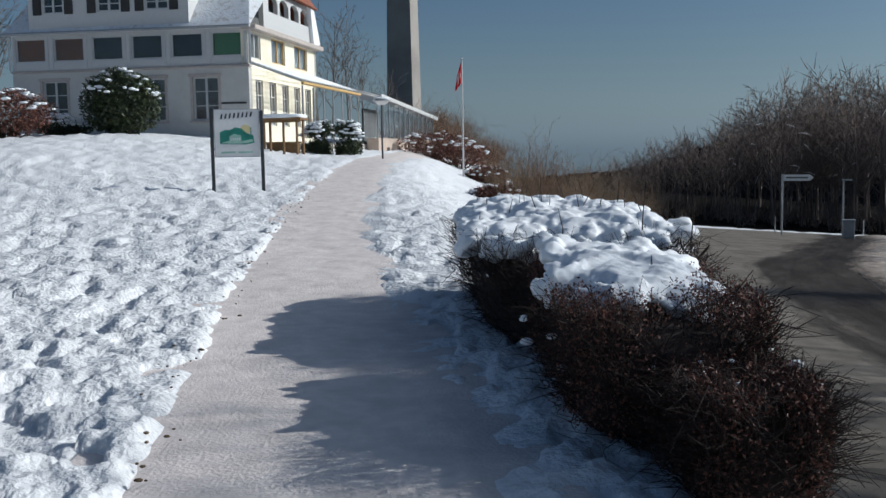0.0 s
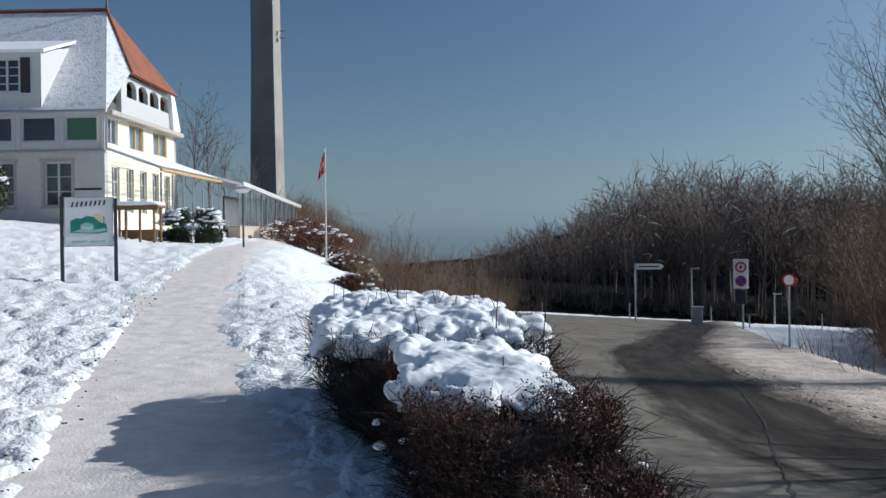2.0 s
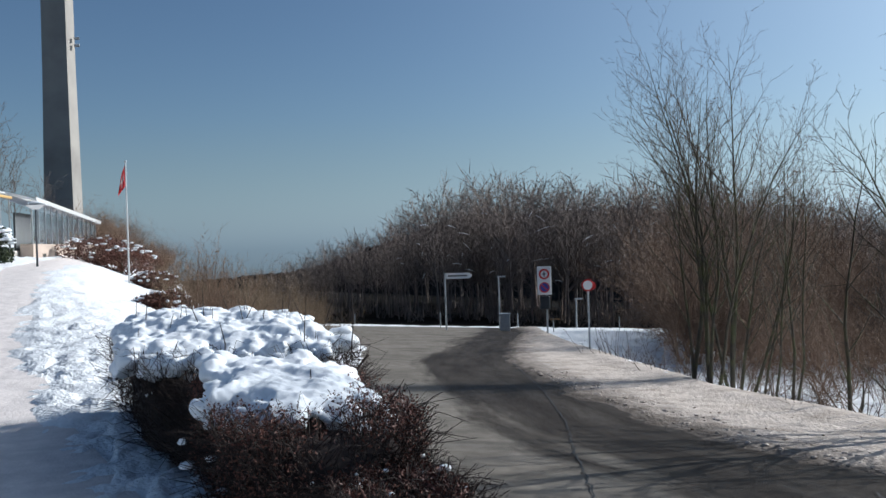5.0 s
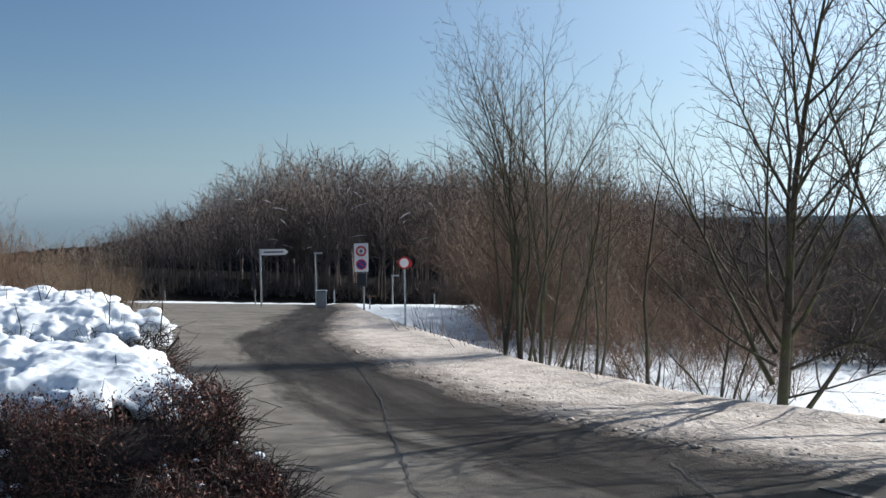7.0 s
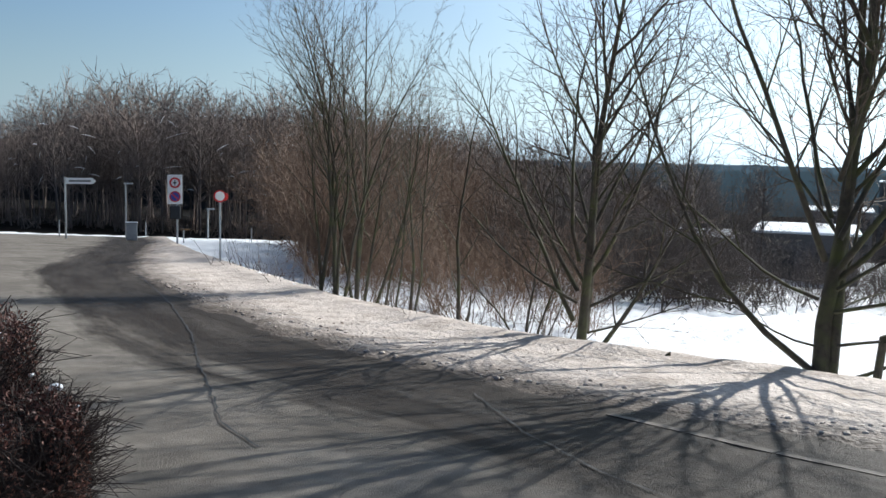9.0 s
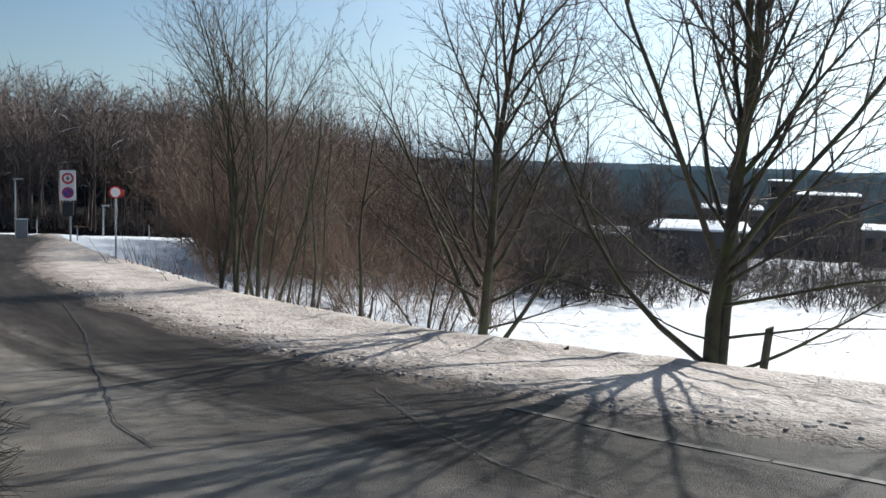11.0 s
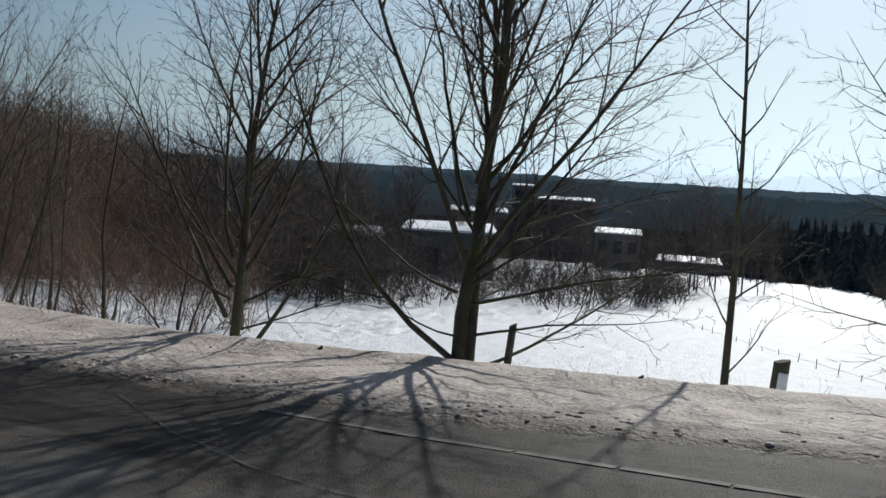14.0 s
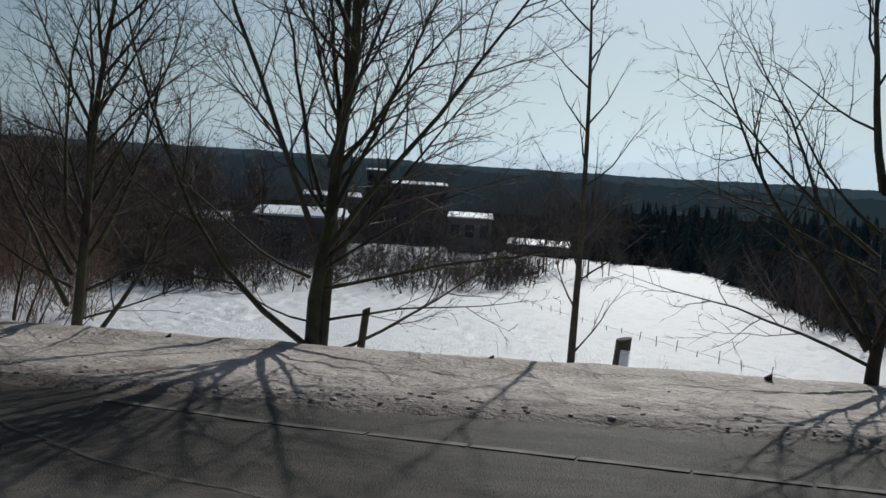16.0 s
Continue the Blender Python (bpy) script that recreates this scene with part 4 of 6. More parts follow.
def snow_cap(parent, outline_rx, outline_ry, z, depth, seed, square=3.2, cx=0.0, cy=0.0, tilt=(0, 0), lumps=0):
    """A heavy lumpy cap of snow that hangs over the edge in lobes."""
    nu, nv = 150, 46
    a = np.linspace(0, 2 * np.pi, nu, endpoint=False)
    lobes = 0.88 + 0.36 * (fractal(np.cos(a) * 3.2 + 5, np.sin(a) * 3.2 + seed, seed, 4) - 0.5) * 2
    s = np.concatenate([np.linspace(0, 1, nv - 14), 1 + 0.0 * np.arange(14)])
    f = lambda c: np.sign(c) * np.abs(c) ** (2 / square)
    drip = 0.0 + 0.15 * smooth(0.40, 0.68, fractal(np.cos(a) * 6.5 + 2, np.sin(a) * 6.5 + 3.7 * seed, seed + 3, 2))
    verts = []
    for i, t in enumerate(s):
        k = i - (nv - 14)
        x = outline_rx * lobes * f(np.cos(a)) * t
        y = outline_ry * lobes * f(np.sin(a)) * t
        bumps = 0.38 * depth * (fractal(x * 3.6 + seed, y * 3.6, seed + 7, 2) - 0.5) * 2 + 0.14 * depth * (fractal(x * 13 + seed, y * 13, seed + 8, 2) - 0.5) * 2 + 0.5 * depth * (fractal(x * 1.2, y * 1.2 + seed, seed + 9, 2) - 0.5) * 2
        if k < 0:
            zz = depth * (1 - 0.55 * t ** 4) + bumps
        else:
            # rolls over the rim, down the drips, and back underneath
            q = (k + 1) / 14
            zz = (depth * 0.45 + bumps) * (1 - min(1, q * 1.8)) - drip * math.sin(min(1, q * 1.25) * math.pi / 2) + (0.06 * max(0, q - 0.8) / 0.2)
            swell = 1 + 0.055 * math.sin(q * math.pi) - 0.25 * max(0, q - 0.7) / 0.3
            x, y = x * swell, y * swell
        verts.append(np.stack([x + cx, y + cy, z + zz + x * tilt[0] + y * tilt[1]], -1))
    P = np.stack(verts, 0).reshape(-1, 3)
    i, j = np.meshgrid(np.arange(nv - 1), np.arange(nu), indexing="ij")
    k = (j + 1) % nu
    F = np.stack([i * nu + j, i * nu + k, (i + 1) * nu + k, (i + 1) * nu + j], -1).reshape(-1, 4)
    # rounded lumps that break up the rim and the top
    rng = np.random.default_rng(seed + 100)
    VV, FF, base = [P], [F], len(P)
    for q in range(lumps):
        b = rng.uniform(0, 6.283)
        t = 1.0
        lx, ly = outline_rx * f(np.cos(b)) * t * rng.uniform(0.86, 1.03), outline_ry * f(np.sin(b)) * t * rng.uniform(0.86, 1.03)
        rr = rng.uniform(0.04, 0.10)
        v, g = blob(rr * rng.uniform(0.8, 1.6), rr * rng.uniform(0.8, 1.4), rr * rng.uniform(0.45, 0.8), 2.1, q + seed, 0.3, 14, 10)
        lz = z + lx * tilt[0] + ly * tilt[1] + (depth * 0.8 if t < 1 else rng.uniform(-0.10, depth * 0.5))
        VV.append(v + np.array([lx + cx, ly + cy, lz]))
        FF.append(g + base)
        base += len(v)
    last = len(P) - nu
    VV.append(P[last:].mean(0, keepdims=True))
    faces = np.concatenate(FF).tolist() + [[last + (q + 1) % nu, last + q, base] for q in range(nu)]
    cap = child("snow_cap", mesh_from("snow_cap", np.concatenate(VV), faces, SNOW_SOFT), parent, "thick lumpy cap of snow hanging over the edge")
    melt = cap.modifiers.new("melt", "REMESH")
    melt.mode, melt.voxel_size, melt.use_smooth_shade = "VOXEL", 0.022, True
    ease = cap.modifiers.new("ease", "SMOOTH")
    ease.factor, ease.iterations = 0.5, 4
    for size, strength in ((0.20, 0.085), (0.07, 0.042)):
        tex = bpy.data.textures.new("snow_lumps", "CLOUDS")
        tex.noise_scale, tex.noise_depth = size, 2
        rough = cap.modifiers.new("rough", "DISPLACE")
        rough.texture, rough.strength, rough.mid_level, rough.texture_coords = tex, strength, 0.5, "GLOBAL"
    return cap


h1, t1 = hedge("hedge", 1.12, 9.1, 0.98, 1.9, 0.98, 3, "bare brown clipped hedge under a thick cap of snow", density=2.4, turn=3)
snow_cap(h1, 0.95, 1.6, t1 - 0.05, 0.20, 6, tilt=(-0.02, 0.05), lumps=80)
h2, t2 = hedge("hedge", 1.22, 6.15, 0.60, 1.35, 0.84, 8, "low dark hedge with a slumped cap of snow", leaves=14000, density=2.2)
snow_cap(h2, 0.53, 0.82, t2 - 0.03, 0.14, 14, cx=0.0, cy=0.12, tilt=(-0.12, 0.08), lumps=46)
h3, t3 = hedge("hedge", 1.43, 5.0, 0.31, 0.98, 0.57, 12, "low reddish-brown hedge with withered leaves and flecks of snow", leaves=14000, density=2.8)


def fleck(parent, x, y, z, r, seed):
    v, f = blob(r * 1.3, r, r * 0.7, 2.2, seed, 0.35, 12, 8)
    v = v + np.array([x, y, z])
    child("snow_fleck", mesh_from("snow_fleck", v, f, SNOW_SOFT), parent)


rf = random.Random(5)
for par, n, rx, ry, h in ((h3, 24, 0.37, 0.85, t3), (h2, 16, 0.75, 0.95, t2 * 0.8), (h1, 12, 0.95, 1.6, t1 * 0.85)):
    for i in range(n):
        if par is h3:
            fleck(par, rf.uniform(-rx, rx), rf.uniform(-ry, ry), h - rf.uniform(-0.02, 0.06), rf.choice((0.008, 0.01, 0.012, 0.015, 0.03)), i)
        else:
            a = rf.uniform(3.0, 5.6)
            fleck(par, rx * math.cos(a), ry * math.sin(a), h * rf.uniform(0.5, 0.95), rf.uniform(0.012, 0.03), i)
rngh = np.random.default_rng(9)
shoots = []
for _ in range(34):
    p0 = np.array([rngh.uniform(-0.8, 0.9), rngh.uniform(-1.5, 1.2), t1 * 0.85])
    d = np.array([rngh.normal(0, 0.22), rngh.normal(0, 0.2), 1.0])
    L = rngh.uniform(0.25, 0.55)
    shoots.append((np.array([p0, p0 + d * L * 0.5, p0 + d * L + rngh.normal(0, 0.03, 3)]), np.array([0.006, 0.005, 0.002])))
child("shoot_layer", tube_mesh("shoot_layer", shoots, HEDGE_TWIG, 4), h1)["kind"] = "stuff"
shoots = []
for _ in range(9):
    p0 = np.array([rngh.uniform(0.3, 0.6), rngh.uniform(-0.9, 0.9), t2 * rngh.uniform(0.5, 0.9)])
    d = np.array([rngh.uniform(0.4, 1.2), rngh.normal(0, 0.4), rngh.uniform(0.2, 0.9)])
    L = rngh.uniform(0.14, 0.3)
    shoots.append((np.array([p0, p0 + d * L * 0.5, p0 + d * L + np.array([0, 0, 0.05])]), np.array([0.006, 0.005, 0.002])))
child("shoot_layer", tube_mesh("shoot_layer", shoots, HEDGE_TWIG, 4), h2)["kind"] = "stuff"

# ---- woods ----
FOREST = dict(count=[14, 6, 4], start=[0.3, 0.15, 0.1], angle=[38, 40, 42], ratio=[0.42, 0.5, 0.5], shrink=[0.35, 0.3, 0.3], thin=[0.4, 0.5, 0.6],
              wander=[0.03, 0.07, 0.1, 0.12], lift=[0.02, 0.05, 0.02, 0.0], norm=[1, 8, 4], least=0.045, points=(5, 4, 3, 2, 2))
FAR_FOREST = dict(FOREST, count=[14, 9], least=0.07, points=(4, 3, 2, 2, 2))
BRUSH = dict(count=[9, 6, 4], start=[0.08, 0.1, 0.1], angle=[44, 46, 46], ratio=[0.46, 0.5, 0.5], shrink=[0.35, 0.3, 0.3], thin=[0.42, 0.5, 0.6],
             wander=[0.09, 0.15, 0.18, 0.18], lift=[0.05, 0.05, 0.03, 0.02], norm=[5, 2.2, 1.1], least=0.009, points=(5, 4, 3, 2, 2))
SCRUB = dict(BRUSH, count=[10, 7], points=(5, 3, 2, 2, 2))


def woods(name, places, label, seed, spec, mat, height, radius, variants=6, lean=0.04, stems=1, category="woods", spread=0.42):
    """Far bare trees that nobody could count: one mesh of stuff."""
    rng = np.random.default_rng(seed)
    kinds = []
    for v in range(variants):
        rs = np.random.default_rng(seed * 77 + v)
        if stems == 1:
            st = [((0, 0, -1.5), (0, 0, 1), height, radius)]
        else:
            st = [((rs.normal(0, 0.3), rs.normal(0, 0.3), -0.3), (rs.normal(0, spread), rs.normal(0, spread), 1), height * rs.uniform(0.6, 1), radius) for _ in range(stems)]
        b = tree_branches(seed * 10 + v, st, spec)
        me = tube_mesh("kind", [q for lv in b for q in lv], mat, 3)
        P = np.zeros(len(me.vertices) * 3)
        me.vertices.foreach_get("co", P)
        I = np.zeros(len(me.loops), np.int32)
        me.loops.foreach_get("vertex_index", I)
        kinds.append((P.reshape(-1, 3), I.reshape(-1, 4).astype(np.int64)))
        bpy.data.meshes.remove(me)
    V, F, base = [], [], 0
    for x, y, s in places:
        P, I = kinds[rng.integers(variants)]
        a = rng.uniform(0, 6.283)
        c, d = math.cos(a), math.sin(a)
        sz = s * rng.uniform(0.85, 1.12)
        w = sz * rng.uniform(0.85, 1.15)
        Q = np.stack([(P[:, 0] * c - P[:, 1] * d) * w, (P[:, 0] * d + P[:, 1] * c) * w, P[:, 2] * sz], -1)
        Q[:, 0] += x + Q[:, 2] * rng.normal(0, lean)
        Q[:, 1] += y
        Q[:, 2] += gz(x, y)
        V.append(Q)
        F.append(I + base)
        base += len(Q)
    V, F = np.concatenate(V), np.concatenate(F)
    me = bpy.data.meshes.new(name)
    me.vertices.add(len(V))
    me.vertices.foreach_set("co", V.reshape(-1))
    me.loops.add(len(F) * 4)
    me.loops.foreach_set("vertex_index", F.reshape(-1).astype(np.int32))
    me.polygons.add(len(F))
    me.polygons.foreach_set("loop_start", np.arange(0, len(F) * 4, 4, dtype=np.int32))
    me.materials.append(mat)
    me.update(calc_edges=True)
    me.validate()
    return tagged(new(name, me), label, category, kind="stuff")


def polar(az, d):
    return d * math.sin(radians(az)), d * math.cos(radians(az))


rngw = random.Random(8)


def crest(az):
    """How high the top of the wood stands over the level, in degrees."""
    return float(np.interp(az, [6, 8, 9.6, 11.6, 13.3, 14.6, 16.4, 18.3, 21.1, 23.7, 25.0, 28.3, 30.2, 36, 44, 50, 58], [-1.3, -1.25, -1.05, -0.4, 0.8, 0.95, 1.45, 2.9, 3.1, 3.05, 3.75, 3.4, 3.1, 2.2, 1.0, 0.2, -0.4]))


def stand(count, az0, az1, d0, d1, share, tall):
    """Places and sizes of trees whose tops make up the crest line."""
    out = []
    for _ in range(count):
        az = rngw.uniform(az0, az1)
        d = d0 + (d1 - d0) * rngw.random()
        x, y = polar(az, d)
        top = EYE + d * math.tan(radians(crest(az))) - gz(x, y)
        out.append((x, y, max(0.15, top / tall) * rngw.uniform(*share)))
    return out


woods("bare_woods", stand(150, 8, 44, 148, 172, (0.72, 0.98), 20.5), "dense leafless beech wood on the hilltop", 5, FOREST, TWIG_WOOD, 20.5, 0.24)
woods("bare_woods", stand(230, 6.5, 56, 172, 230, (0.84, 0.97), 20.5), "deep leafless wood behind the hilltop's edge", 55, FAR_FOREST, TWIG_WOOD, 20.5, 0.24)
woods("undergrowth", [(*polar(az, rngw.uniform(138, 165)), rngw.uniform(0.7, 1.4)) for az in np.linspace(8.5, 48, 70)], "grey-brown undergrowth along the edge of the wood", 6, SCRUB, TWIG_WOOD, 6.0, 0.07, stems=4)


def snowy_boughs():
    """Short ledges of snow left on boughs of the wood."""
    rs = np.random.default_rng(4)
    br = []
    for _ in range(46):
        az, d = rs.uniform(16, 33), rs.uniform(143, 152)
        x, y = polar(az, d)
        z = EYE + d * math.tan(radians(rs.uniform(-2.6, crest(az) * 0.55)))
        p, way = np.array([x, y, z]), np.array([rs.normal(0, 0.8), rs.normal(0, 0.3), rs.normal(-0.1, 0.45)])
        k = rs.uniform(0.8, 2.4)
        br.append((np.array([p, p + way * k * 0.5 + (0, 0, 0.12), p + way * k]), np.array([0.015, 0.04, 0.01])))
    tagged(new("snowy_boughs", tube_mesh("snowy_boughs", br, SNOW_SOFT, 4)), "ledges of snow on boughs of the wood", "woods", kind="stuff")


snowy_boughs()
places = []
for i in range(270):
    az = rngw.uniform(33, 58)
    d = rngw.uniform(38, 62)
    top = float(np.interp(az, [33, 37, 40, 42, 44, 46.5, 50, 54, 58], [4.4, 5.0, 3.7, 2.0, 0.4, 1.0, 0.0, -0.6, -1.6]))
    x, y = polar(az, d)
    s = (EYE + d * math.tan(radians(top)) - gz(x, y)) / 6.6
    places.append((x, y, max(0.35, s) * rngw.uniform(0.6, 1.05)))
# the sunward brush gets darker twigs: backlit shade is put into its colour
brown = [p for p in places if p[0] < p[1] * 1.0]
backlit_brush = [p for p in places if p[0] >= p[1] * 1.0]
woods("thicket", brown[:80], "brown leafless thicket beside the field", 7, BRUSH, TWIG_BROWN, 6.0, 0.05, stems=4, category="thicket", spread=0.5)
woods("thicket", brown[80:], "dense brown twiggy brush beside the field", 8, SCRUB, TWIG_BROWN, 6.0, 0.04, stems=5, category="thicket", spread=0.5)
woods("thicket", backlit_brush, "dense brush along the field, its backlit shade put into the twig colour", 81, SCRUB, TWIG_DARK, 6.0, 0.04, stems=5, category="thicket", spread=0.5)
places = []
for i in range(60):
    az = rngw.uniform(33.5, 50)
    x, y = polar(az, rngw.uniform(25, 38))
    places.append((x, y, rngw.uniform(0.3, 0.7)))
woods("thicket", places, "thin brown saplings in front of the thicket", 11, SCRUB, TWIG_BROWN, 6.0, 0.03, stems=3, category="thicket")
places = []
for i in range(300):
    az = rngw.uniform(50, 75)
    d = rngw.uniform(float(np.interp(az, [50, 66, 75], [34, 38, 50])), 66)
    places.append((*polar(az, d), rngw.uniform(0.25, 0.72)))
woods("thicket", places, "dark bare scrub below the buildings", 9, SCRUB, TWIG_DARK, 6.0, 0.045, stems=3, category="thicket", spread=0.55)
# bare trees behind the house and the tower's foot
places = [(*polar(az, d), s) for az, d, s in ((-6.3, 78, 0.62), (-5.4, 84, 0.52), (-4.5, 86, 0.42), (-3.6, 88, 0.36), (-25, 60, 0.66), (-24.3, 72, 0.75), (-26.5, 58, 0.6), (-7.0, 90, 0.5))]
woods("bare_trees", places, "bare trees behind the inn", 12, FOREST, TWIG_GREY, 18.0, 0.2, category="trees")
places = []
for i in range(80):
    az = rngw.uniform(-2.6, 3.6)
    d = rngw.uniform(68, 95)
    top = float(np.interp(az, [-2.6, -1, 0.4, 1.8, 3.6], [1.7, 2.7, 2.3, 1.3, 0.2]))
    x, y = polar(az, d)
    places.append((x, y, max(0.2, (EYE + d * math.tan(radians(top)) - gz(x, y)) / 6.0) * rngw.uniform(0.85, 1.3)))
woods("thicket", places, "reddish-brown scrub at the foot of the tower", 14, SCRUB, TWIG_BROWN, 6.0, 0.06, stems=6, category="thicket")
places = []
for i in range(40):
    az = rngw.uniform(2.6, 12.5)
    d = rngw.uniform(34, 60)
    x, y = polar(az, d)
    top = float(np.interp(az, [2.6, 4.5, 6.5, 8.5, 12.5], [-0.8, 0.3, 0.6, -0.3, -1.5]))
    places.append((x, y, max(0.12, (EYE + d * math.tan(radians(top)) - gz(x, y)) / 6.0) * rngw.uniform(0.62, 1.05)))
woods("thicket", places, "straw-brown bushes on the bank behind the hedge", 15, SCRUB, material("straw_twig", (0.13, 0.088, 0.052), 0.85, vary=0.25, scale=3, bump=0), 6.0, 0.05, stems=6, category="thicket")
# ---- trees by the road ----
FAN = dict(count=[12, 9, 6, 2], start=[0.16, 0.12, 0.12, 0.2], angle=[36, 36, 36, 36], ratio=[0.46, 0.5, 0.46, 0.5], shrink=[0.45, 0.35, 0.3, 0.3], thin=[0.34, 0.5, 0.6, 0.7],
           wander=[0.075, 0.09, 0.12, 0.13, 0.15], lift=[0.05, 0.05, 0.03, 0.01, 0.0], norm=[6, 2.8, 1.3, 0.6], tip=0.06, least=0.0045)


def fan_stems(seed, count, z0, z1, spread, length, radius, lean=(0, 0)):
    """Main limbs that leave the trunk near one height and fan out upwards."""
    r = random.Random(seed)
    out = []
    for i in range(count):
        a = i * 2.4 + r.uniform(-0.4, 0.4)
        t = spread * r.uniform(0.35, 1.0)
        out.append(((0.03 * math.cos(a), 0.03 * math.sin(a), r.uniform(z0, z1)), (t * math.cos(a) + lean[0], t * math.sin(a) + lean[1], 1), length * r.uniform(0.75, 1.05), radius * r.uniform(0.7, 1.1)))
    return out


def at(az, d):
    # as seen from where the camera ends up
    x, y = polar(az, d)
    return x + 0.1, y - 0.22


# the big mossy tree: twin trunk, limbs that fan out from one height, one low limb that sweeps out and up; local x runs along the road
x, y = at(62.2, 14.3)
plant_tree("tree", x, y, [((-0.03, 0, -0.2), (-0.02, 0, 1), 9.6, 0.135), ((0.10, 0.06, 0.0), (0.03, 0.05, 1), 9.2, 0.095),
                          ((-0.08, 0, 0.3), (-0.85, 0.1, 0.30), 7.0, 0.055, 0.30),
                          ((-0.05, 0, 1.9), (-0.46, -0.2, 0.8), 7.0, 0.052, 0.05), ((0.0, 0.05, 2.5), (-0.30, 0.5, 0.8), 6.0, 0.042, 0.05),
                          ((0.10, 0, 1.75), (0.60, -0.2, 0.75), 7.0, 0.052, 0.03), ((0.12, 0.05, 2.2), (0.36, 0.35, 0.9), 6.6, 0.046, 0.03), ((0.08, 0, 3.0), (0.25, -0.4, 1), 5.8, 0.042, 0.03),
                          ((0.10, -0.05, 1.2), (0.88, -0.15, 0.28), 4.6, 0.030, 0.02), ((0.12, 0.05, 1.5), (0.85, 0.3, 0.45), 4.4, 0.030, 0.03),
                          ((0.14, -0.05, 0.2), (0.9, 0.2, 0.22), 3.8, 0.034, 0.06), ((-0.10, 0.05, 1.35), (-0.85, 0.25, 0.3), 3.4, 0.030, 0.1),
                          ((0.10, 0.1, 0.7), (0.95, -0.3, 0.1), 3.2, 0.026, 0.02), ((-0.1, 0, 0.7), (-0.9, -0.25, 0.1), 2.4, 0.02, 0.04), ((0.0, 0.1, 1.0), (0.35, 0.9, 0.2), 3.0, 0.03, 0.03)],
           FAN, 21, "large mossy bare tree beside the road", "tree", sink=0.15, turn=-62.2)
x, y = at(48.6, 16.0)
plant_tree("tree", x, y, [((0, 0, -0.2), (0.04, 0.0, 1), 8.2, 0.095), ((0.08, 0.05, 0.5), (0.12, 0.1, 1), 6.2, 0.07),
                          ((0.12, -0.05, -0.05), (0.55, -0.1, 0.75), 4.2, 0.05, 0.08), ((-0.1, 0, 0.7), (-0.55, 0.1, 0.8), 4.8, 0.05, 0.05), ((-0.05, 0.05, 1.2), (-0.4, 0.4, 0.9), 4.6, 0.042, 0.04),
                          ((0.05, 0, 1.3), (0.5, -0.25, 0.8), 4.6, 0.045, 0.04), ((-0.04, 0, 1.7), (-0.25, -0.4, 1), 4.4, 0.04, 0.03), ((0.04, 0, 2.0), (0.3, 0.3, 1), 4.4, 0.04, 0.03),
                          ((0.05, 0, 0.9), (0.9, 0.1, 0.4), 3.4, 0.03, 0.06), ((-0.05, 0, 1.0), (-0.9, -0.1, 0.4), 3.2, 0.03, 0.08), ((0.1, 0, 0.5), (0.95, 0, 0.15), 2.8, 0.022, 0.02),
                          ((-0.85, 0.1, -0.1), (-0.12, 0, 1), 2.6, 0.035), ((-0.78, 0.15, -0.1), (0.16, 0.1, 1), 2.4, 0.03), ((-0.9, 0, -0.1), (-0.4, -0.1, 1), 2.2, 0.028), ((-0.7, 0, -0.1), (0.35, 0, 1), 1.9, 0.022)],
           FAN, 33, "bare multi-stemmed tree at the field edge", "tree", sink=0.15, turn=-48.6)
x, y = at(41.4, 17.6)
plant_tree("sapling", x, y, [((0, 0, -0.2), (-0.05, 0.05, 1), 4.9, 0.045), ((0.15, 0, 0), (0.2, -0.1, 1), 0.75, 0.05)], dict(FAN, count=[10, 5, 3], ratio=[0.34, 0.42, 0.4]), 37, "thin bare sapling with a sawn side shoot", "tree")
UPRIGHT = dict(FAN, angle=[34, 32, 34, 34], ratio=[0.36, 0.42, 0.42, 0.5], lift=[0.02, 0.07, 0.06, 0.03, 0.02], count=[15, 9, 6, 2], start=[0.26, 0.2, 0.15, 0.2], thin=[0.34, 0.5, 0.55, 0.7])
x, y = at(34.3, 22.5)
rt = random.Random(2)
plant_tree("tree", x, y, [((rt.uniform(-0.9, 0.9), rt.uniform(-0.5, 0.5), -0.2), (rt.uniform(-0.13, 0.13), rt.uniform(-0.1, 0.1), 1), rt.uniform(5.6, 8.4), rt.uniform(0.04, 0.065)) for _ in range(9)],
           UPRIGHT, 44, "tall slender clump of bare stems", "tree", sink=0.15)
x, y = at(36.8, 24.5)
plant_tree("tree", x, y, [((rt.uniform(-0.9, 0.9), rt.uniform(-0.5, 0.5), -0.2), (rt.uniform(-0.15, 0.15), rt.uniform(-0.1, 0.1), 1), rt.uniform(4.6, 7.0), rt.uniform(0.035, 0.055)) for _ in range(6)],
           UPRIGHT, 46, "smaller clump of bare stems", "tree", sink=0.15)
x, y = at(77.5, 18.4)
plant_tree("sapling", x, y, [((0, 0, -0.3), (0.02, 0.006, 1), 10.0, 0.085)], dict(FAN, count=[17, 6, 4], thin=[0.26, 0.5, 0.55, 0.7], start=[0.08, 0.3, 0.2, 0.2], ratio=[0.22, 0.4, 0.4, 0.4], angle=[48, 34, 36, 36], lift=[0.0, 0.08, 0.05, 0.03, 0.02], wander=[0.012, 0.08, 0.1, 0.1, 0.1]), 51, "straight thin young tree with few twigs", "tree")
x, y = at(94.1, 13.6)
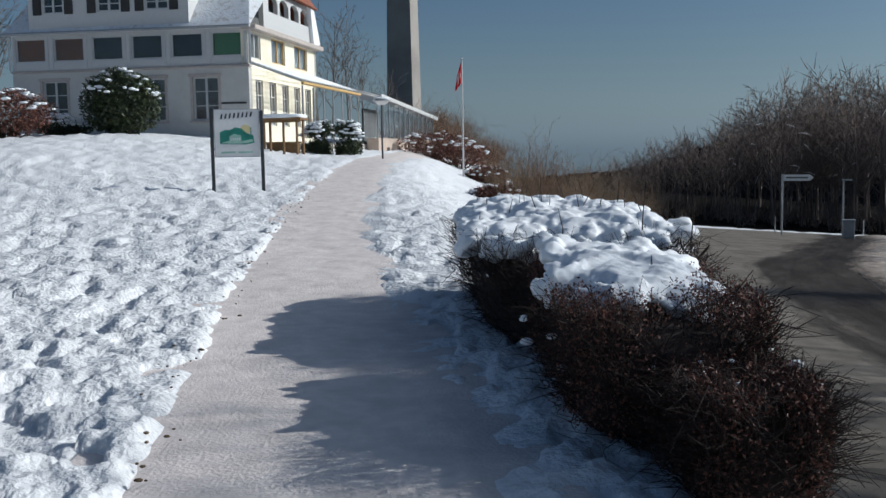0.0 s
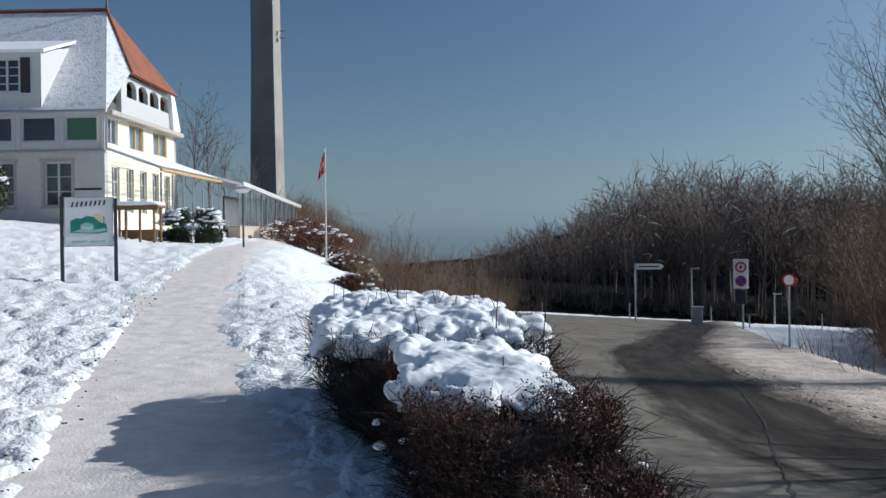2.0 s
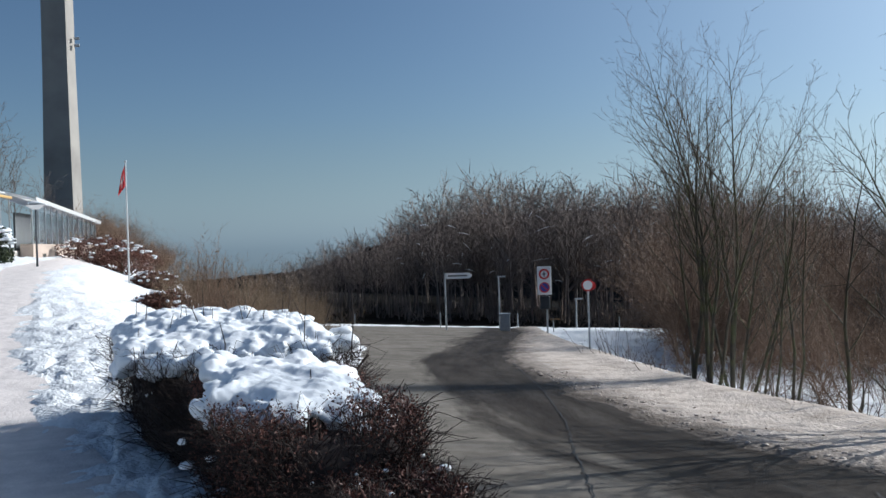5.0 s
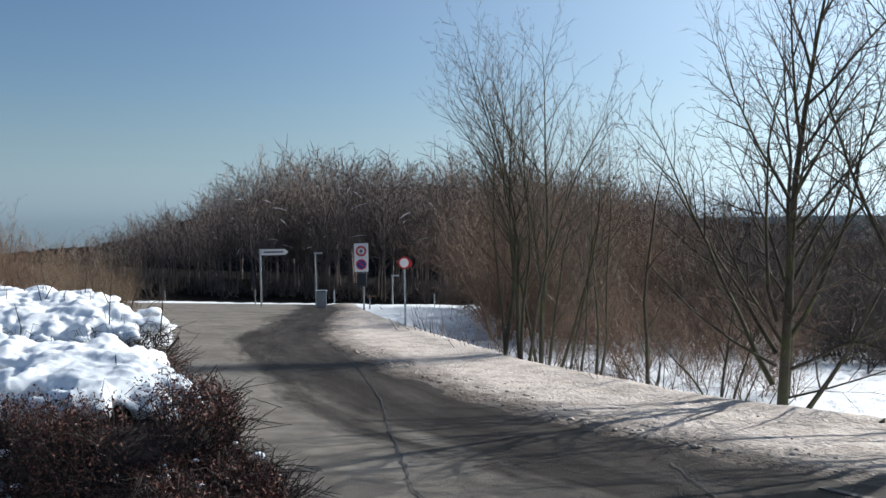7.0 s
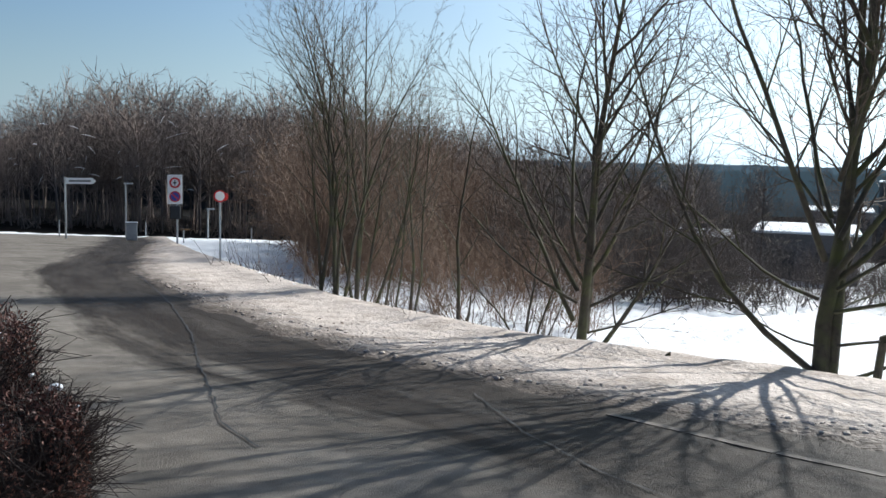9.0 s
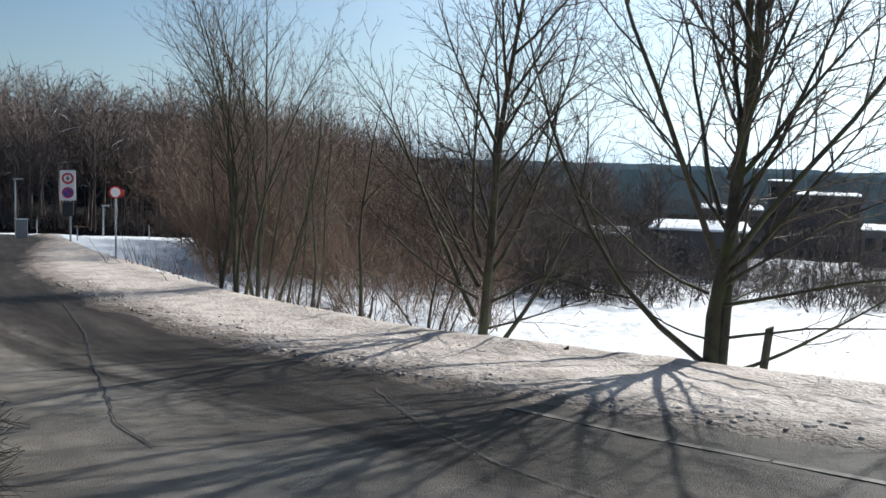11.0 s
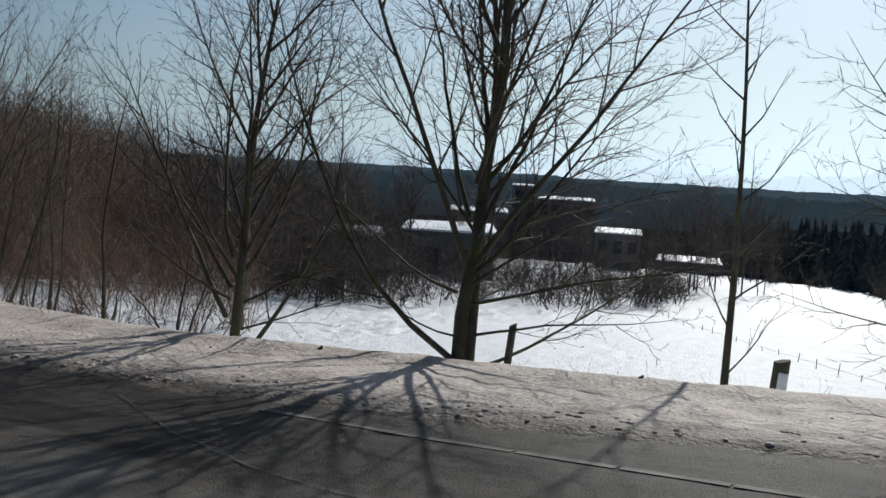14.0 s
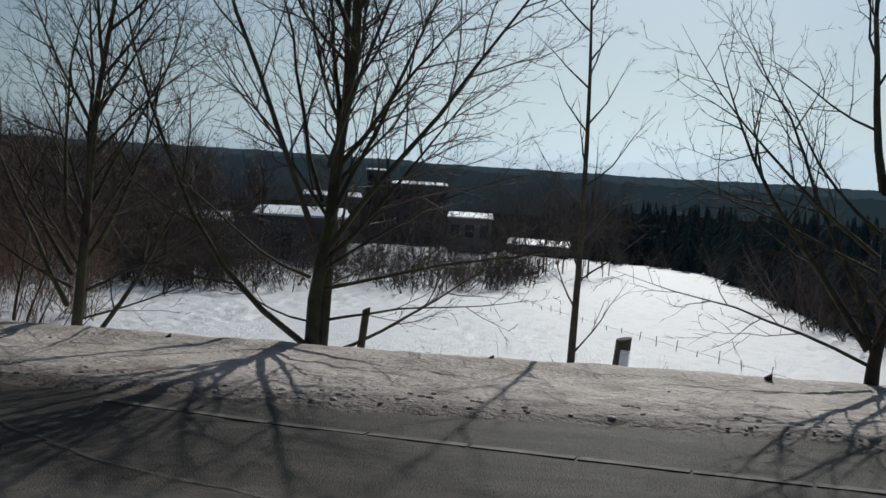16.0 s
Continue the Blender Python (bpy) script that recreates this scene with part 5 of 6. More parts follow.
plant_tree("tree", x, y, [((0, 0, -0.3), (-0.03, 0.05, 1), 3.2, 0.12), ((-0.08, 0.12, 2.75), (-0.16, 0.1, 1), 4.4, 0.06, 0.02), ((-0.06, 0.1, 2.7), (0.35, 0.1, 0.9), 4.2, 0.055, 0.03),
                          ((-0.06, 0, 0.7), (-0.55, 0.1, 0.8), 4.8, 0.06, 0.06), ((-0.05, 0.05, 1.1), (-0.42, 0.25, 0.9), 5.0, 0.045, 0.03), ((-0.05, 0, 1.9), (-0.6, -0.3, 0.8), 4.0, 0.036, 0.03),
                          ((-0.05, 0, 1.7), (-0.9, 0.1, 0.35), 3.6, 0.030, 0.0), ((-0.05, 0, 0.5), (-0.95, -0.1, 0.3), 3.6, 0.028, 0.0), ((-0.05, 0.1, 2.2), (-0.75, 0.4, 0.5), 3.4, 0.03, 0.03), ((0.0, 0, 1.4), (0.7, -0.2, 0.7), 3.4, 0.04, 0.04)],
           dict(FAN, count=[14, 9, 5], wander=[0.08, 0.12, 0.15, 0.15, 0.15], angle=[46, 46, 44, 40], least=0.0045), 63, "crooked bare tree with sunlit orange edges", "tree", sink=0.15, turn=-94.1)

# brittle stems and grasses along the field edge
places = []
rg = random.Random(12)
for i in range(44):
    az = rg.uniform(28.5, 47)
    yb = rg.uniform(0.3, 2.6)
    d = float(np.interp(az, [28.5, 34, 40, 47], [31, 21.6, 17.4, 15.4])) + yb
    places.append((*polar(az, d), rg.uniform(0.5, 1.3)))
woods("field_edge_stems", places, "thin bare shoots along the field edge", 17, dict(BRUSH, count=[5, 3], least=0.003), TWIG, 1.6, 0.012, stems=4, category="undergrowth")
places = []
for i in range(26):
    az = rg.uniform(60, 92)
    places.append((*polar(az, rg.uniform(14.5, 19)), rg.uniform(0.4, 1.0)))
woods("field_edge_stems", places, "sparse dry shoots at the roadside", 18, dict(BRUSH, count=[4, 2], least=0.003), TWIG, 1.2, 0.008, stems=2, category="undergrowth")
places = []
for i in range(260):
    az = rg.uniform(70, 90)
    near = float(np.interp(az, [70, 80, 90], [60, 42, 24]))
    x, y = polar(az, near + rg.random() * float(np.interp(az, [70, 80, 90], [10, 55, 12])))
    places.append((x, y, rg.uniform(0.5, 1.4)))
woods("field_weeds", places, "dry weeds poking through the snow of the field", 19, dict(BRUSH, count=[3, 0], least=0.006), TWIG, 0.32, 0.012, stems=3, category="undergrowth")
# ---- signs, lamps, posts ----
def upright(x, y, rz=0.0, sink=0.0):
    return pose(x, y, gz(x, y) - sink, 0, 0, rz)


def facing(x, y):
    """The turn that lets a thing's -y side face the first camera."""
    return math.degrees(math.atan2(-x, y))


def build_inn_sign():
    x, y = -5.35, 25.6
    ob = empty("inn_sign", pose(x, y, gz(x, y), 0, 0, facing(x, y)), "white inn signboard with green house picture between two posts", "sign")
    zt, zb = 2.82 - gz(x, y), 1.60 - gz(x, y)
    for s in (-1, 1):
        part("post", boxed((s * 0.64 - 0.045, -0.045, -0.5), (s * 0.64 + 0.045, 0.045, zt + (0.03 if s < 0 else -0.02)), 0.008), METAL_DARK, ob)
        for z in (zb + 0.2, zt - 0.2):
            part("bracket", boxed((s * 0.60 - 0.03, -0.02, z - 0.03), (s * 0.60 + 0.03, 0.02, z + 0.03)), METAL_DARK, ob)
    b = part("board", boxed((-0.57, -0.03, zb), (0.57, 0.03, zt), 0.008), SIGN_WHITE, ob)
    bm = bmesh.new()
    for lo, hi in (((-0.585, -0.045, zb - 0.015), (0.585, 0.04, zb)), ((-0.585, -0.045, zt), (0.585, 0.04, zt + 0.015)), ((-0.585, -0.045, zb), (-0.57, 0.04, zt)), ((0.57, -0.045, zb), (0.585, 0.04, zt))):
        box(bm, lo, hi)
    part("board_frame", bm, METAL_GREY, b)
    def flat(name, pts, mat, y=-0.036):
        bm = bmesh.new()
        prism(bm, None, [(px, y + 0.006, pz) for px, pz in pts], [(px, y, pz) for px, pz in pts])
        part(name, bm, mat, b)
    H = zt - zb
    z0 = zb + 0.27 * H
    flat("picture_wood", [(-0.44, z0), (-0.44, z0 + 0.30), (-0.30, z0 + 0.37), (-0.18, z0 + 0.36), (-0.05, z0 + 0.43), (0.12, z0 + 0.40), (0.26, z0 + 0.27), (0.42, z0 + 0.22), (0.44, z0 + 0.02), (0.2, z0 - 0.02)], SIGN_GREEN)
    flat("picture_sun", [(0.22 + 0.13 * math.cos(a), z0 + 0.37 + 0.13 * math.sin(a)) for a in np.linspace(0, 6.283, 16, endpoint=False)], SIGN_YELLOW, -0.034)
    flat("picture_house", [(-0.2, z0 + 0.03), (-0.2, z0 + 0.2), (-0.06, z0 + 0.27), (0.1, z0 + 0.22), (0.12, z0 + 0.05)], SIGN_PALE, -0.040)
    flat("picture_roof", [(-0.23, z0 + 0.2), (-0.08, z0 + 0.37), (0.06, z0 + 0.34), (0.14, z0 + 0.21), (-0.06, z0 + 0.26)], SIGN_GREEN, -0.044)
    for i in range(5):
        flat("picture_window", [(-0.17 + i * 0.055, z0 + 0.09), (-0.14 + i * 0.055, z0 + 0.09), (-0.14 + i * 0.055, z0 + 0.16), (-0.17 + i * 0.055, z0 + 0.16)], SIGN_WHITE, -0.048)
    flat("picture_meadow", [(-0.42, z0 + 0.02), (-0.2, z0 + 0.09), (0.0, z0 + 0.05), (0.38, z0 + 0.12), (0.42, z0 + 0.05), (0.1, z0 - 0.0)], SIGN_PALE, -0.042)
    flat("picture_tower", [(0.345, z0 + 0.1), (0.375, z0 + 0.1), (0.37, z0 + 0.42), (0.35, z0 + 0.42)], SIGN_GREEN, -0.040)
    # the name as a slanting row of plain dark strokes
    heights = (0.13,) * 8
    for i, h in enumerate(heights):
        px = -0.42 + i * 0.108
        pz = zb + 0.80 * H + i * 0.008
        flat("lettering_bar", [(px, pz), (px + 0.045, pz), (px + 0.07, pz + h), (px + 0.03, pz + h)], INK)
    for i in range(2):
        flat("small_lettering_bar", [(-0.42 + i * 0.44, zb + 0.08), (-0.05 + i * 0.44, zb + 0.09), (-0.05 + i * 0.44, zb + 0.14), (-0.42 + i * 0.44, zb + 0.13)], SIGN_PALE)


build_inn_sign()


def build_shelter():
    x, y = polar(-9.3, 41.0)
    g = gz(x, y)
    ob = empty("shelter", pose(x, y, g, 0, 0, -4), "small open timber shelter with snow on its flat roof", "shelter")
    zt = EYE + 41 * math.tan(radians(2.05)) - g
    part("roof", boxed((-1.0, -0.75, zt - 0.1), (1.0, 0.75, zt), 0.02), WOOD_POST, ob)
    v, f = blob(1.03, 0.78, 0.10, 5, 4, 0.1)
    v[:, 2] += zt + 0.05
    child("roof_snow", mesh_from("roof_snow", v, f, SNOW_SOFT), ob)
    for px, py in ((-0.85, -0.6), (-0.3, -0.6), (0.25, -0.6), (0.8, -0.6), (-0.85, 0.6), (0.8, 0.6)):
        part("post", rodded((px, py, -0.5), (px, py, zt - 0.1), 0.055, 0.05, 8), WOOD_POST, ob)
    part("beam", boxed((-0.95, -0.64, zt - 0.2), (0.95, -0.56, zt - 0.1), 0.01), WOOD_POST, ob)
    part("bench", boxed((-0.8, 0.2, 0.4), (0.8, 0.55, 0.46), 0.01), WOOD_POST, ob)
    part("bench_support", boxed((-0.7, 0.3, -0.3), (0.7, 0.42, 0.4), 0.01), WOOD_POST, ob)


build_shelter()


def leafy_bush(name, x, y, rx, ry, h, seed, label, leaf=None, snow=0.2, count=5200, size=0.06, square=2.0):
    rng = np.random.default_rng(seed)
    ob = empty(name, upright(x, y), label, "bush")
    def inside(k, lo=0.55):
        a = rng.normal(0, 1, (k, 3))
        a /= np.linalg.norm(a, axis=1, keepdims=True)
        q = rng.uniform(lo, 1.08, (k, 1)) * (0.82 + 0.36 * fractal(a[:, 0] * 2.3 + seed, a[:, 1] * 2.3 + a[:, 2] * 3, seed, 2))[:, None]
        p = np.sign(a) * np.abs(a) ** (2 / square) * q
        return np.stack([p[:, 0] * rx, p[:, 1] * ry, np.maximum(0.03, h * 0.5 + p[:, 2] * h * 0.5)], -1)
    child("foliage", leaf_mesh(rng, count, inside, size, leaf or LEAF_DARK), ob)
    br = []
    for _ in range(40):
        t = inside(1)[0]
        br.append((np.array([[t[0] * 0.1, t[1] * 0.1, -0.2], t * 0.5, t * 0.95]), np.array([0.03, 0.018, 0.006])))
    child("stem_cluster", tube_mesh("stem_cluster", br, BARK, 5), ob)["kind"] = "stuff"
    if snow:
        n = int(60 * snow * 5)
        V, F, base = [], [], 0
        pts = inside(n * 3, 0.95)
        pts = pts[pts[:, 2] > h * 0.55][:n]
        for i, p in enumerate(pts):
            v, f = blob(*(rng.uniform(0.06, 0.16, 2) * min(1.3, rx)), 0.05, 2.2, i, 0.3, 10, 6)
            V.append(v + p)
            F.append(f + base)
            base += len(v)
        child("snow_dusting", mesh_from("snow_dusting", np.concatenate(V), np.concatenate(F), SNOW_SOFT), ob, "clumps of snow on the leaves")["kind"] = "stuff"
    return ob


x, y = polar(-18.0, 43.5)
leafy_bush("evergreen_shrub", x, y, 1.55, 1.2, 2.75, 3, "large dark evergreen shrub dusted with snow by the wall", count=7000, size=0.09)
x, y = polar(-6.3, 43.5)
leafy_bush("evergreen_shrub", x, y, 1.25, 0.9, 1.45, 4, "clipped dark evergreen shrub with thick snow on top", snow=0.5, count=6000, size=0.07, square=4.0)
x, y = polar(-24.0, 43)
leafy_bush("shrub", x, y, 1.8, 1.4, 1.9, 5, "brown snow-flecked shrub beside the house", leaf=HEDGE_LEAF, count=4500, size=0.07)
for az, d, h in ((-21.6, 44.5, 0.9), (-20.6, 44.8, 0.7)):
    x, y = polar(az, d)
    leafy_bush("shrub", x, y, 0.9, 0.7, h, int(d), "low shrub bowed under snow at the wall", snow=0.5, count=1600, size=0.06)
for az, d, rx, h, sd in ((1.0, 60, 2.0, 1.6, 7), (-0.4, 62, 2.2, 1.7, 8), (2.6, 52, 1.1, 1.0, 9), (4.3, 33, 0.9, 0.75, 10), (3.1, 36, 0.9, 0.8, 11)):
    x, y = polar(az, d)
    leafy_bush("shrub", x, y, rx, rx * 0.8, h, sd, "dark shrub flecked with snow behind the bank", leaf=HEDGE_LEAF, snow=0.12, count=2600, size=0.08)
x, y = polar(5.9, 31)
plant_tree("bare_bush", x, y, [((rt.uniform(-0.5, 0.5), rt.uniform(-0.4, 0.4), -0.2), (rt.uniform(-0.45, 0.45), rt.uniform(-0.3, 0.3), 1), rt.uniform(1.9, 3.4), 0.03) for _ in range(30)],
           dict(FAN, count=[7, 5, 3], norm=[2.4, 1.0, 0.5, 0.3]), 71, "bare straw-coloured bush behind the hedge", "bush", bark=TWIG_BROWN, twig=TWIG_BROWN)


def build_path_lamp():
    x, y = polar(-3.45, 42.0)
    g = gz(x, y)
    ob = empty("path_lamp", pose(x, y, g), "slim path lamp with a flat round head", "street lamp")
    h = 3.72 - g
    part("pole", rodded((0, 0, -0.4), (0, 0, h), 0.045, 0.035, 10), METAL_DARK, ob)
    part("shade", rodded((0, 0, h + 0.10), (0, 0, h + 0.24), 0.40, 0.12, 24), METAL_GREY, ob)
    part("lamp_glass", rodded((0, 0, h - 0.06), (0, 0, h + 0.10), 0.14, 0.36, 20), SIGN_WHITE, ob, "frosted white lamp glass")
    v, f = blob(0.34, 0.34, 0.06, 2.2, 3, 0.1, 20, 8)
    v[:, 2] += h + 0.2
    child("snow", mesh_from("snow", v, f, SNOW_SOFT), ob)


build_path_lamp()


def build_flag():
    x, y = polar(1.28, 48.0)
    g = gz(x, y)
    ob = empty("flagpole", pose(x, y, g), "white flagpole with a red flag and white cross hanging in folds", "flagpole")
    h = EYE + 48 * math.tan(radians(5.25)) - g
    part("pole", rodded((0, 0, -0.5), (0, 0, h), 0.05, 0.03, 10), PAINT_WHITE, ob)
    v, f = blob(0.06, 0.06, 0.06, 2, 1, 0, 12, 8)
    v[:, 2] += h + 0.04
    child("finial", mesh_from("finial", v, f, METAL_GREY), ob)
    # the cloth: a square sheet hung from the pole, gathered into folds
    n = 26
    s, t = np.meshgrid(np.linspace(0, 1, n), np.linspace(0, 1, n), indexing="ij")
    X = -0.04 - 0.34 * s * (0.45 + 0.55 * t)
    Z = h - 0.12 - 1.0 * t - 0.45 * s
    Y = 0.13 * np.sin(s * 15 + t * 2) * (0.3 + 0.7 * s)
    i, j = np.meshgrid(np.arange(n - 1), np.arange(n - 1), indexing="ij")
    F = np.stack([i * n + j, (i + 1) * n + j, (i + 1) * n + j + 1, i * n + j + 1], -1).reshape(-1, 4)
    me = mesh_from("flag_cloth", np.stack([X, Y, Z], -1).reshape(-1, 3), F, [RED_CLOTH, SIGN_WHITE])
    cs, ct = (s[:-1, :-1] + 0.5 / n), (t[:-1, :-1] + 0.5 / n)
    cross = ((np.abs(cs - 0.5) < 0.1) & (np.abs(ct - 0.5) < 0.32)) | ((np.abs(ct - 0.5) < 0.1) & (np.abs(cs - 0.5) < 0.32))
    me.polygons.foreach_set("material_index", cross.reshape(-1).astype(np.int32))
    cloth = child("flag_cloth", me, ob, "red flag cloth with a white cross")
    so = cloth.modifiers.new("thick", "SOLIDIFY")
    so.thickness = 0.006


build_flag()


def disc(bm, x, z, y0, y1, r, sides=28, r_in=0.0):
    if r_in:
        for k in range(sides):
            a, b = k * 2 * math.pi / sides, (k + 1) * 2 * math.pi / sides
            q = [(x + rr * math.cos(w), z + rr * math.sin(w)) for rr, w in ((r_in, a), (r, a), (r, b), (r_in, b))]
            prism(bm, None, [(u, y1, v) for u, v in q], [(u, y0, v) for u, v in q])
    else:
        rod(bm, (x, y0, z), (x, y1, z), r, r, sides)


def build_road_signs():
    # direction sign on a post
    x, y = polar(19.3, 54)
    g = gz(x, y)
    ob = empty("direction_sign", pose(x, y, g, 0, 0, -24), "white arrow-shaped direction sign on a grey post", "road sign")
    zt = EYE + 54 * math.tan(radians(-1.62)) - g
    part("post", rodded((0, 0, -0.5), (0, 0, zt + 0.02), 0.05, 0.05, 10), METAL_GREY, ob)
    pts = [(0.05, zt), (1.35, zt), (1.52, zt - 0.16), (1.35, zt - 0.32), (0.05, zt - 0.32)]
    bm = bmesh.new()
    prism(bm, None, [(a, 0.02, b) for a, b in pts], [(a, -0.02, b) for a, b in pts])
    p = part("arrow_board", bm, SIGN_WHITE, ob)
    part("lettering_bar", boxed((0.18, -0.028, zt - 0.2), (1.25, -0.022, zt - 0.12)), CONCRETE_GREY, p, "grey lettering too small to read")
    # road closed signs on one white board, with a signal head below
    x, y = polar(25.15, 50)
    g = gz(x, y)
    ob = empty("traffic_sign", pose(x, y, g, 0, 0, -24), "white board with two round traffic signs over a dark signal", "road sign")
    zt = EYE + 50 * math.tan(radians(-1.38)) - g
    zb = EYE + 50 * math.tan(radians(-3.05)) - g
    part("post", rodded((0.1, 0.06, -0.5), (0.1, 0.06, zt), 0.05, 0.05, 10), METAL_GREY, ob)
    part("board", boxed((-0.36, -0.03, zb), (0.36, 0.03, zt), 0.02), SIGN_WHITE, ob)
    H = zt - zb
    bm = bmesh.new()
    disc(bm, 0, zt - 0.27 * H, -0.046, -0.03, 0.27, 28, 0.18)
    part("red_ring", bm, SIGN_RED, ob)
    bm = bmesh.new()
    disc(bm, 0, zt - 0.27 * H, -0.042, -0.031, 0.06, 10)
    box(bm, (-0.02, -0.043, zt - 0.27 * H - 0.14), (0.02, -0.031, zt - 0.27 * H + 0.14))
    box(bm, (-0.10, -0.0435, zt - 0.27 * H - 0.02), (0.10, -0.031, zt - 0.27 * H + 0.02))
    part("symbol", bm, INK, ob)
    bm = bmesh.new()
    disc(bm, 0, zt - 0.74 * H, -0.046, -0.03, 0.27, 28, 0.21)
    box(bm, (-0.2, -0.0465, -0.03), (0.2, -0.034, 0.03), m=pose(0, 0, zt - 0.74 * H, 0, 45, 0))
    part("red_ring", bm, SIGN_RED, ob)
    bm = bmesh.new()
    disc(bm, 0, zt - 0.74 * H, -0.04, -0.03, 0.21, 24)
    part("blue_disc", bm, material("sign_blue", (0.05, 0.06, 0.3), 0.5, vary=0.06, scale=20, bump=0.02), ob)
    part("signal_head", boxed((-0.24, -0.05, zb - 0.75), (0.28, 0.2, zb - 0.06), 0.05), INK, ob, "black signal head")
    part("low_rail", boxed((0.25, 0.0, 0.75), (0.75, 0.05, 0.82)), WOOD_POST, ob)
    # round sign
    x, y = polar(27.75, 34.6)
    g = gz(x, y)
    ob = empty("round_sign", pose(x, y, g, 0, 0, -34), "small round white sign with red rim on a galvanised post", "road sign")
    zc = EYE + 34.6 * math.tan(radians(-2.5)) - g
    part("post", rodded((0, 0.03, -0.5), (0, 0.03, zc + 0.1), 0.035, 0.035, 10), METAL_GREY, ob)
    bm = bmesh.new()
    disc(bm, 0, zc, -0.02, 0.0, 0.21, 28)
    part("face", bm, SIGN_WHITE, ob)
    bm = bmesh.new()
    disc(bm, 0, zc, -0.03, -0.019, 0.215, 28, 0.165)
    part("rim", bm, SIGN_RED, ob)
    bm = bmesh.new()
    disc(bm, 0.13, zc - 0.02, 0.06, 0.08, 0.15, 24)
    part("rear_sign", bm, SIGN_RED, ob, "second red sign behind")
    # cabinet and far posts
    x, y = polar(22.75, 55)
    ob = empty("roadside_cabinet", upright(x, y, -22), "grey metal roadside cabinet", "cabinet")
    part("body", boxed((-0.28, -0.2, -0.2), (0.3, 0.2, 0.92), 0.02), METAL_GREY, ob)
    part("door", boxed((-0.24, -0.215, 0.05), (0.26, -0.2, 0.86), 0.005), METAL_GREY, ob)
    part("cap", boxed((-0.33, -0.25, 0.92), (0.35, 0.25, 0.99), 0.02), METAL_GREY, ob)
    for az, d, h, lamp in ((22.45, 58, 3.1, True), (26.93, 62, 1.9, True), (18.95, 57, 0.9, False), (23.5, 63, 0.9, False), (25.6, 54, 0.8, False), (13.9, 62, 0.8, False), (29.4, 60, 0.9, False)):
        x, y = polar(az, d)
        ob = empty("street_lamp" if lamp else "marker_post", upright(x, y, -az), "slender grey lamp post with a short arm" if lamp else "thin grey roadside marker post", "street lamp" if lamp else "post")
        part("pole", rodded((0, 0, -0.4), (0, 0, h), 0.05 if lamp else 0.035, 0.04 if lamp else 0.03, 8), METAL_GREY, ob)
        if lamp:
            part("head", boxed((-0.1, -0.1, h - 0.02), (0.42, 0.1, h + 0.07), 0.02), METAL_GREY, ob)
        else:
            part("tip", rodded((0, 0, h), (0, 0, h + 0.06), 0.035, 0.02, 8), METAL_DARK, ob)


build_road_signs()


def wooden_post(az, d, h, r, label, lean=(0, 0), plate=False):
    x, y = at(az, d)
    ob = empty("wooden_post", pose(x, y, gz(x, y), lean[0], lean[1], -az), label, "post", group="posts along the verge")
    v = [(r * math.cos(a) * (1 + 0.1 * math.sin(3 * a)), r * math.sin(a)) for a in np.linspace(0, 6.283, 10, endpoint=False)]
    bm = bmesh.new()
    prism(bm, None, [(p, q, -0.9) for p, q in v], [(p * 0.92, q * 0.92, h + 0.03 * p / r) for p, q in v])
    part("stake", bm, BARK, ob)
    if plate:
        part("reflector", boxed((-r * 0.2, -r - 0.02, h * 0.2), (r * 0.9, -r * 0.9, h * 0.8), 0.01), SIGN_WHITE, ob, "weathered pale plate")
    return ob


wooden_post(53.75, 13.8, 0.12, 0.045, "short stub of a dark post in the verge")
wooden_post(72.85, 12.9, 0.12, 0.05, "short stub of a dark post in the verge")
wooden_post(88.85, 13.1, 0.15, 0.055, "short stub of a dark post in the verge")
wooden_post(64.9, 14.3, 0.85, 0.06, "leaning dark post beside the tree", (0, 5))
wooden_post(80.4, 14.2, 0.7, 0.12, "thick split post with a pale plate", (2, 4), True)
# ---- far side of the field ----
def jagged_ridge(name, az0, az1, d, tops, seed, mat, label, step=0.12, rough=0.25, base=-60):
    """A far wooded crest with an uneven outline, as a solid band."""
    az = np.arange(az0, az1, step)
    el = np.interp(az, [a for a, _ in tops], [e for _, e in tops])
    n = fractal(az * 1.3, az * 0 + seed, seed, 3) - 0.5 + 1.1 * (value_noise(az * 7, az * 0 + 3.3, seed + 9) - 0.5) * 0.6
    zt = EYE + d * np.tan(np.radians(el + rough * n))
    V, F = [], []
    for k, back in ((0, 0.0), (1, 0.35)):
        x, y = d * (1 + back) * np.sin(np.radians(az)), d * (1 + back) * np.cos(np.radians(az))
        V += [np.stack([x, y, np.full_like(x, base)], -1), np.stack([x, y, zt if k == 0 else zt - 0.01 * d], -1)]
    m = len(az)
    P = np.concatenate(V)
    for a, b in ((0, 1), (1, 3)):
        i = np.arange(m - 1)
        F.append(np.stack([a * m + i, a * m + i + 1, b * m + i + 1, b * m + i], -1))
    tagged(new(name, mesh_from(name, P, np.concatenate(F), mat, False)), label, "backdrop", kind="structure")


# Distant air haze is put into these surfaces as a faint emission.
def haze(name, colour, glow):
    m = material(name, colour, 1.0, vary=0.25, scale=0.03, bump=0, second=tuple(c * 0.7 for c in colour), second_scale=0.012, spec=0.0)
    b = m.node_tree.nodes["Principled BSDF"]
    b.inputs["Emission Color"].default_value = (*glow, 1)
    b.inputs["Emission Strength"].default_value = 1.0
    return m


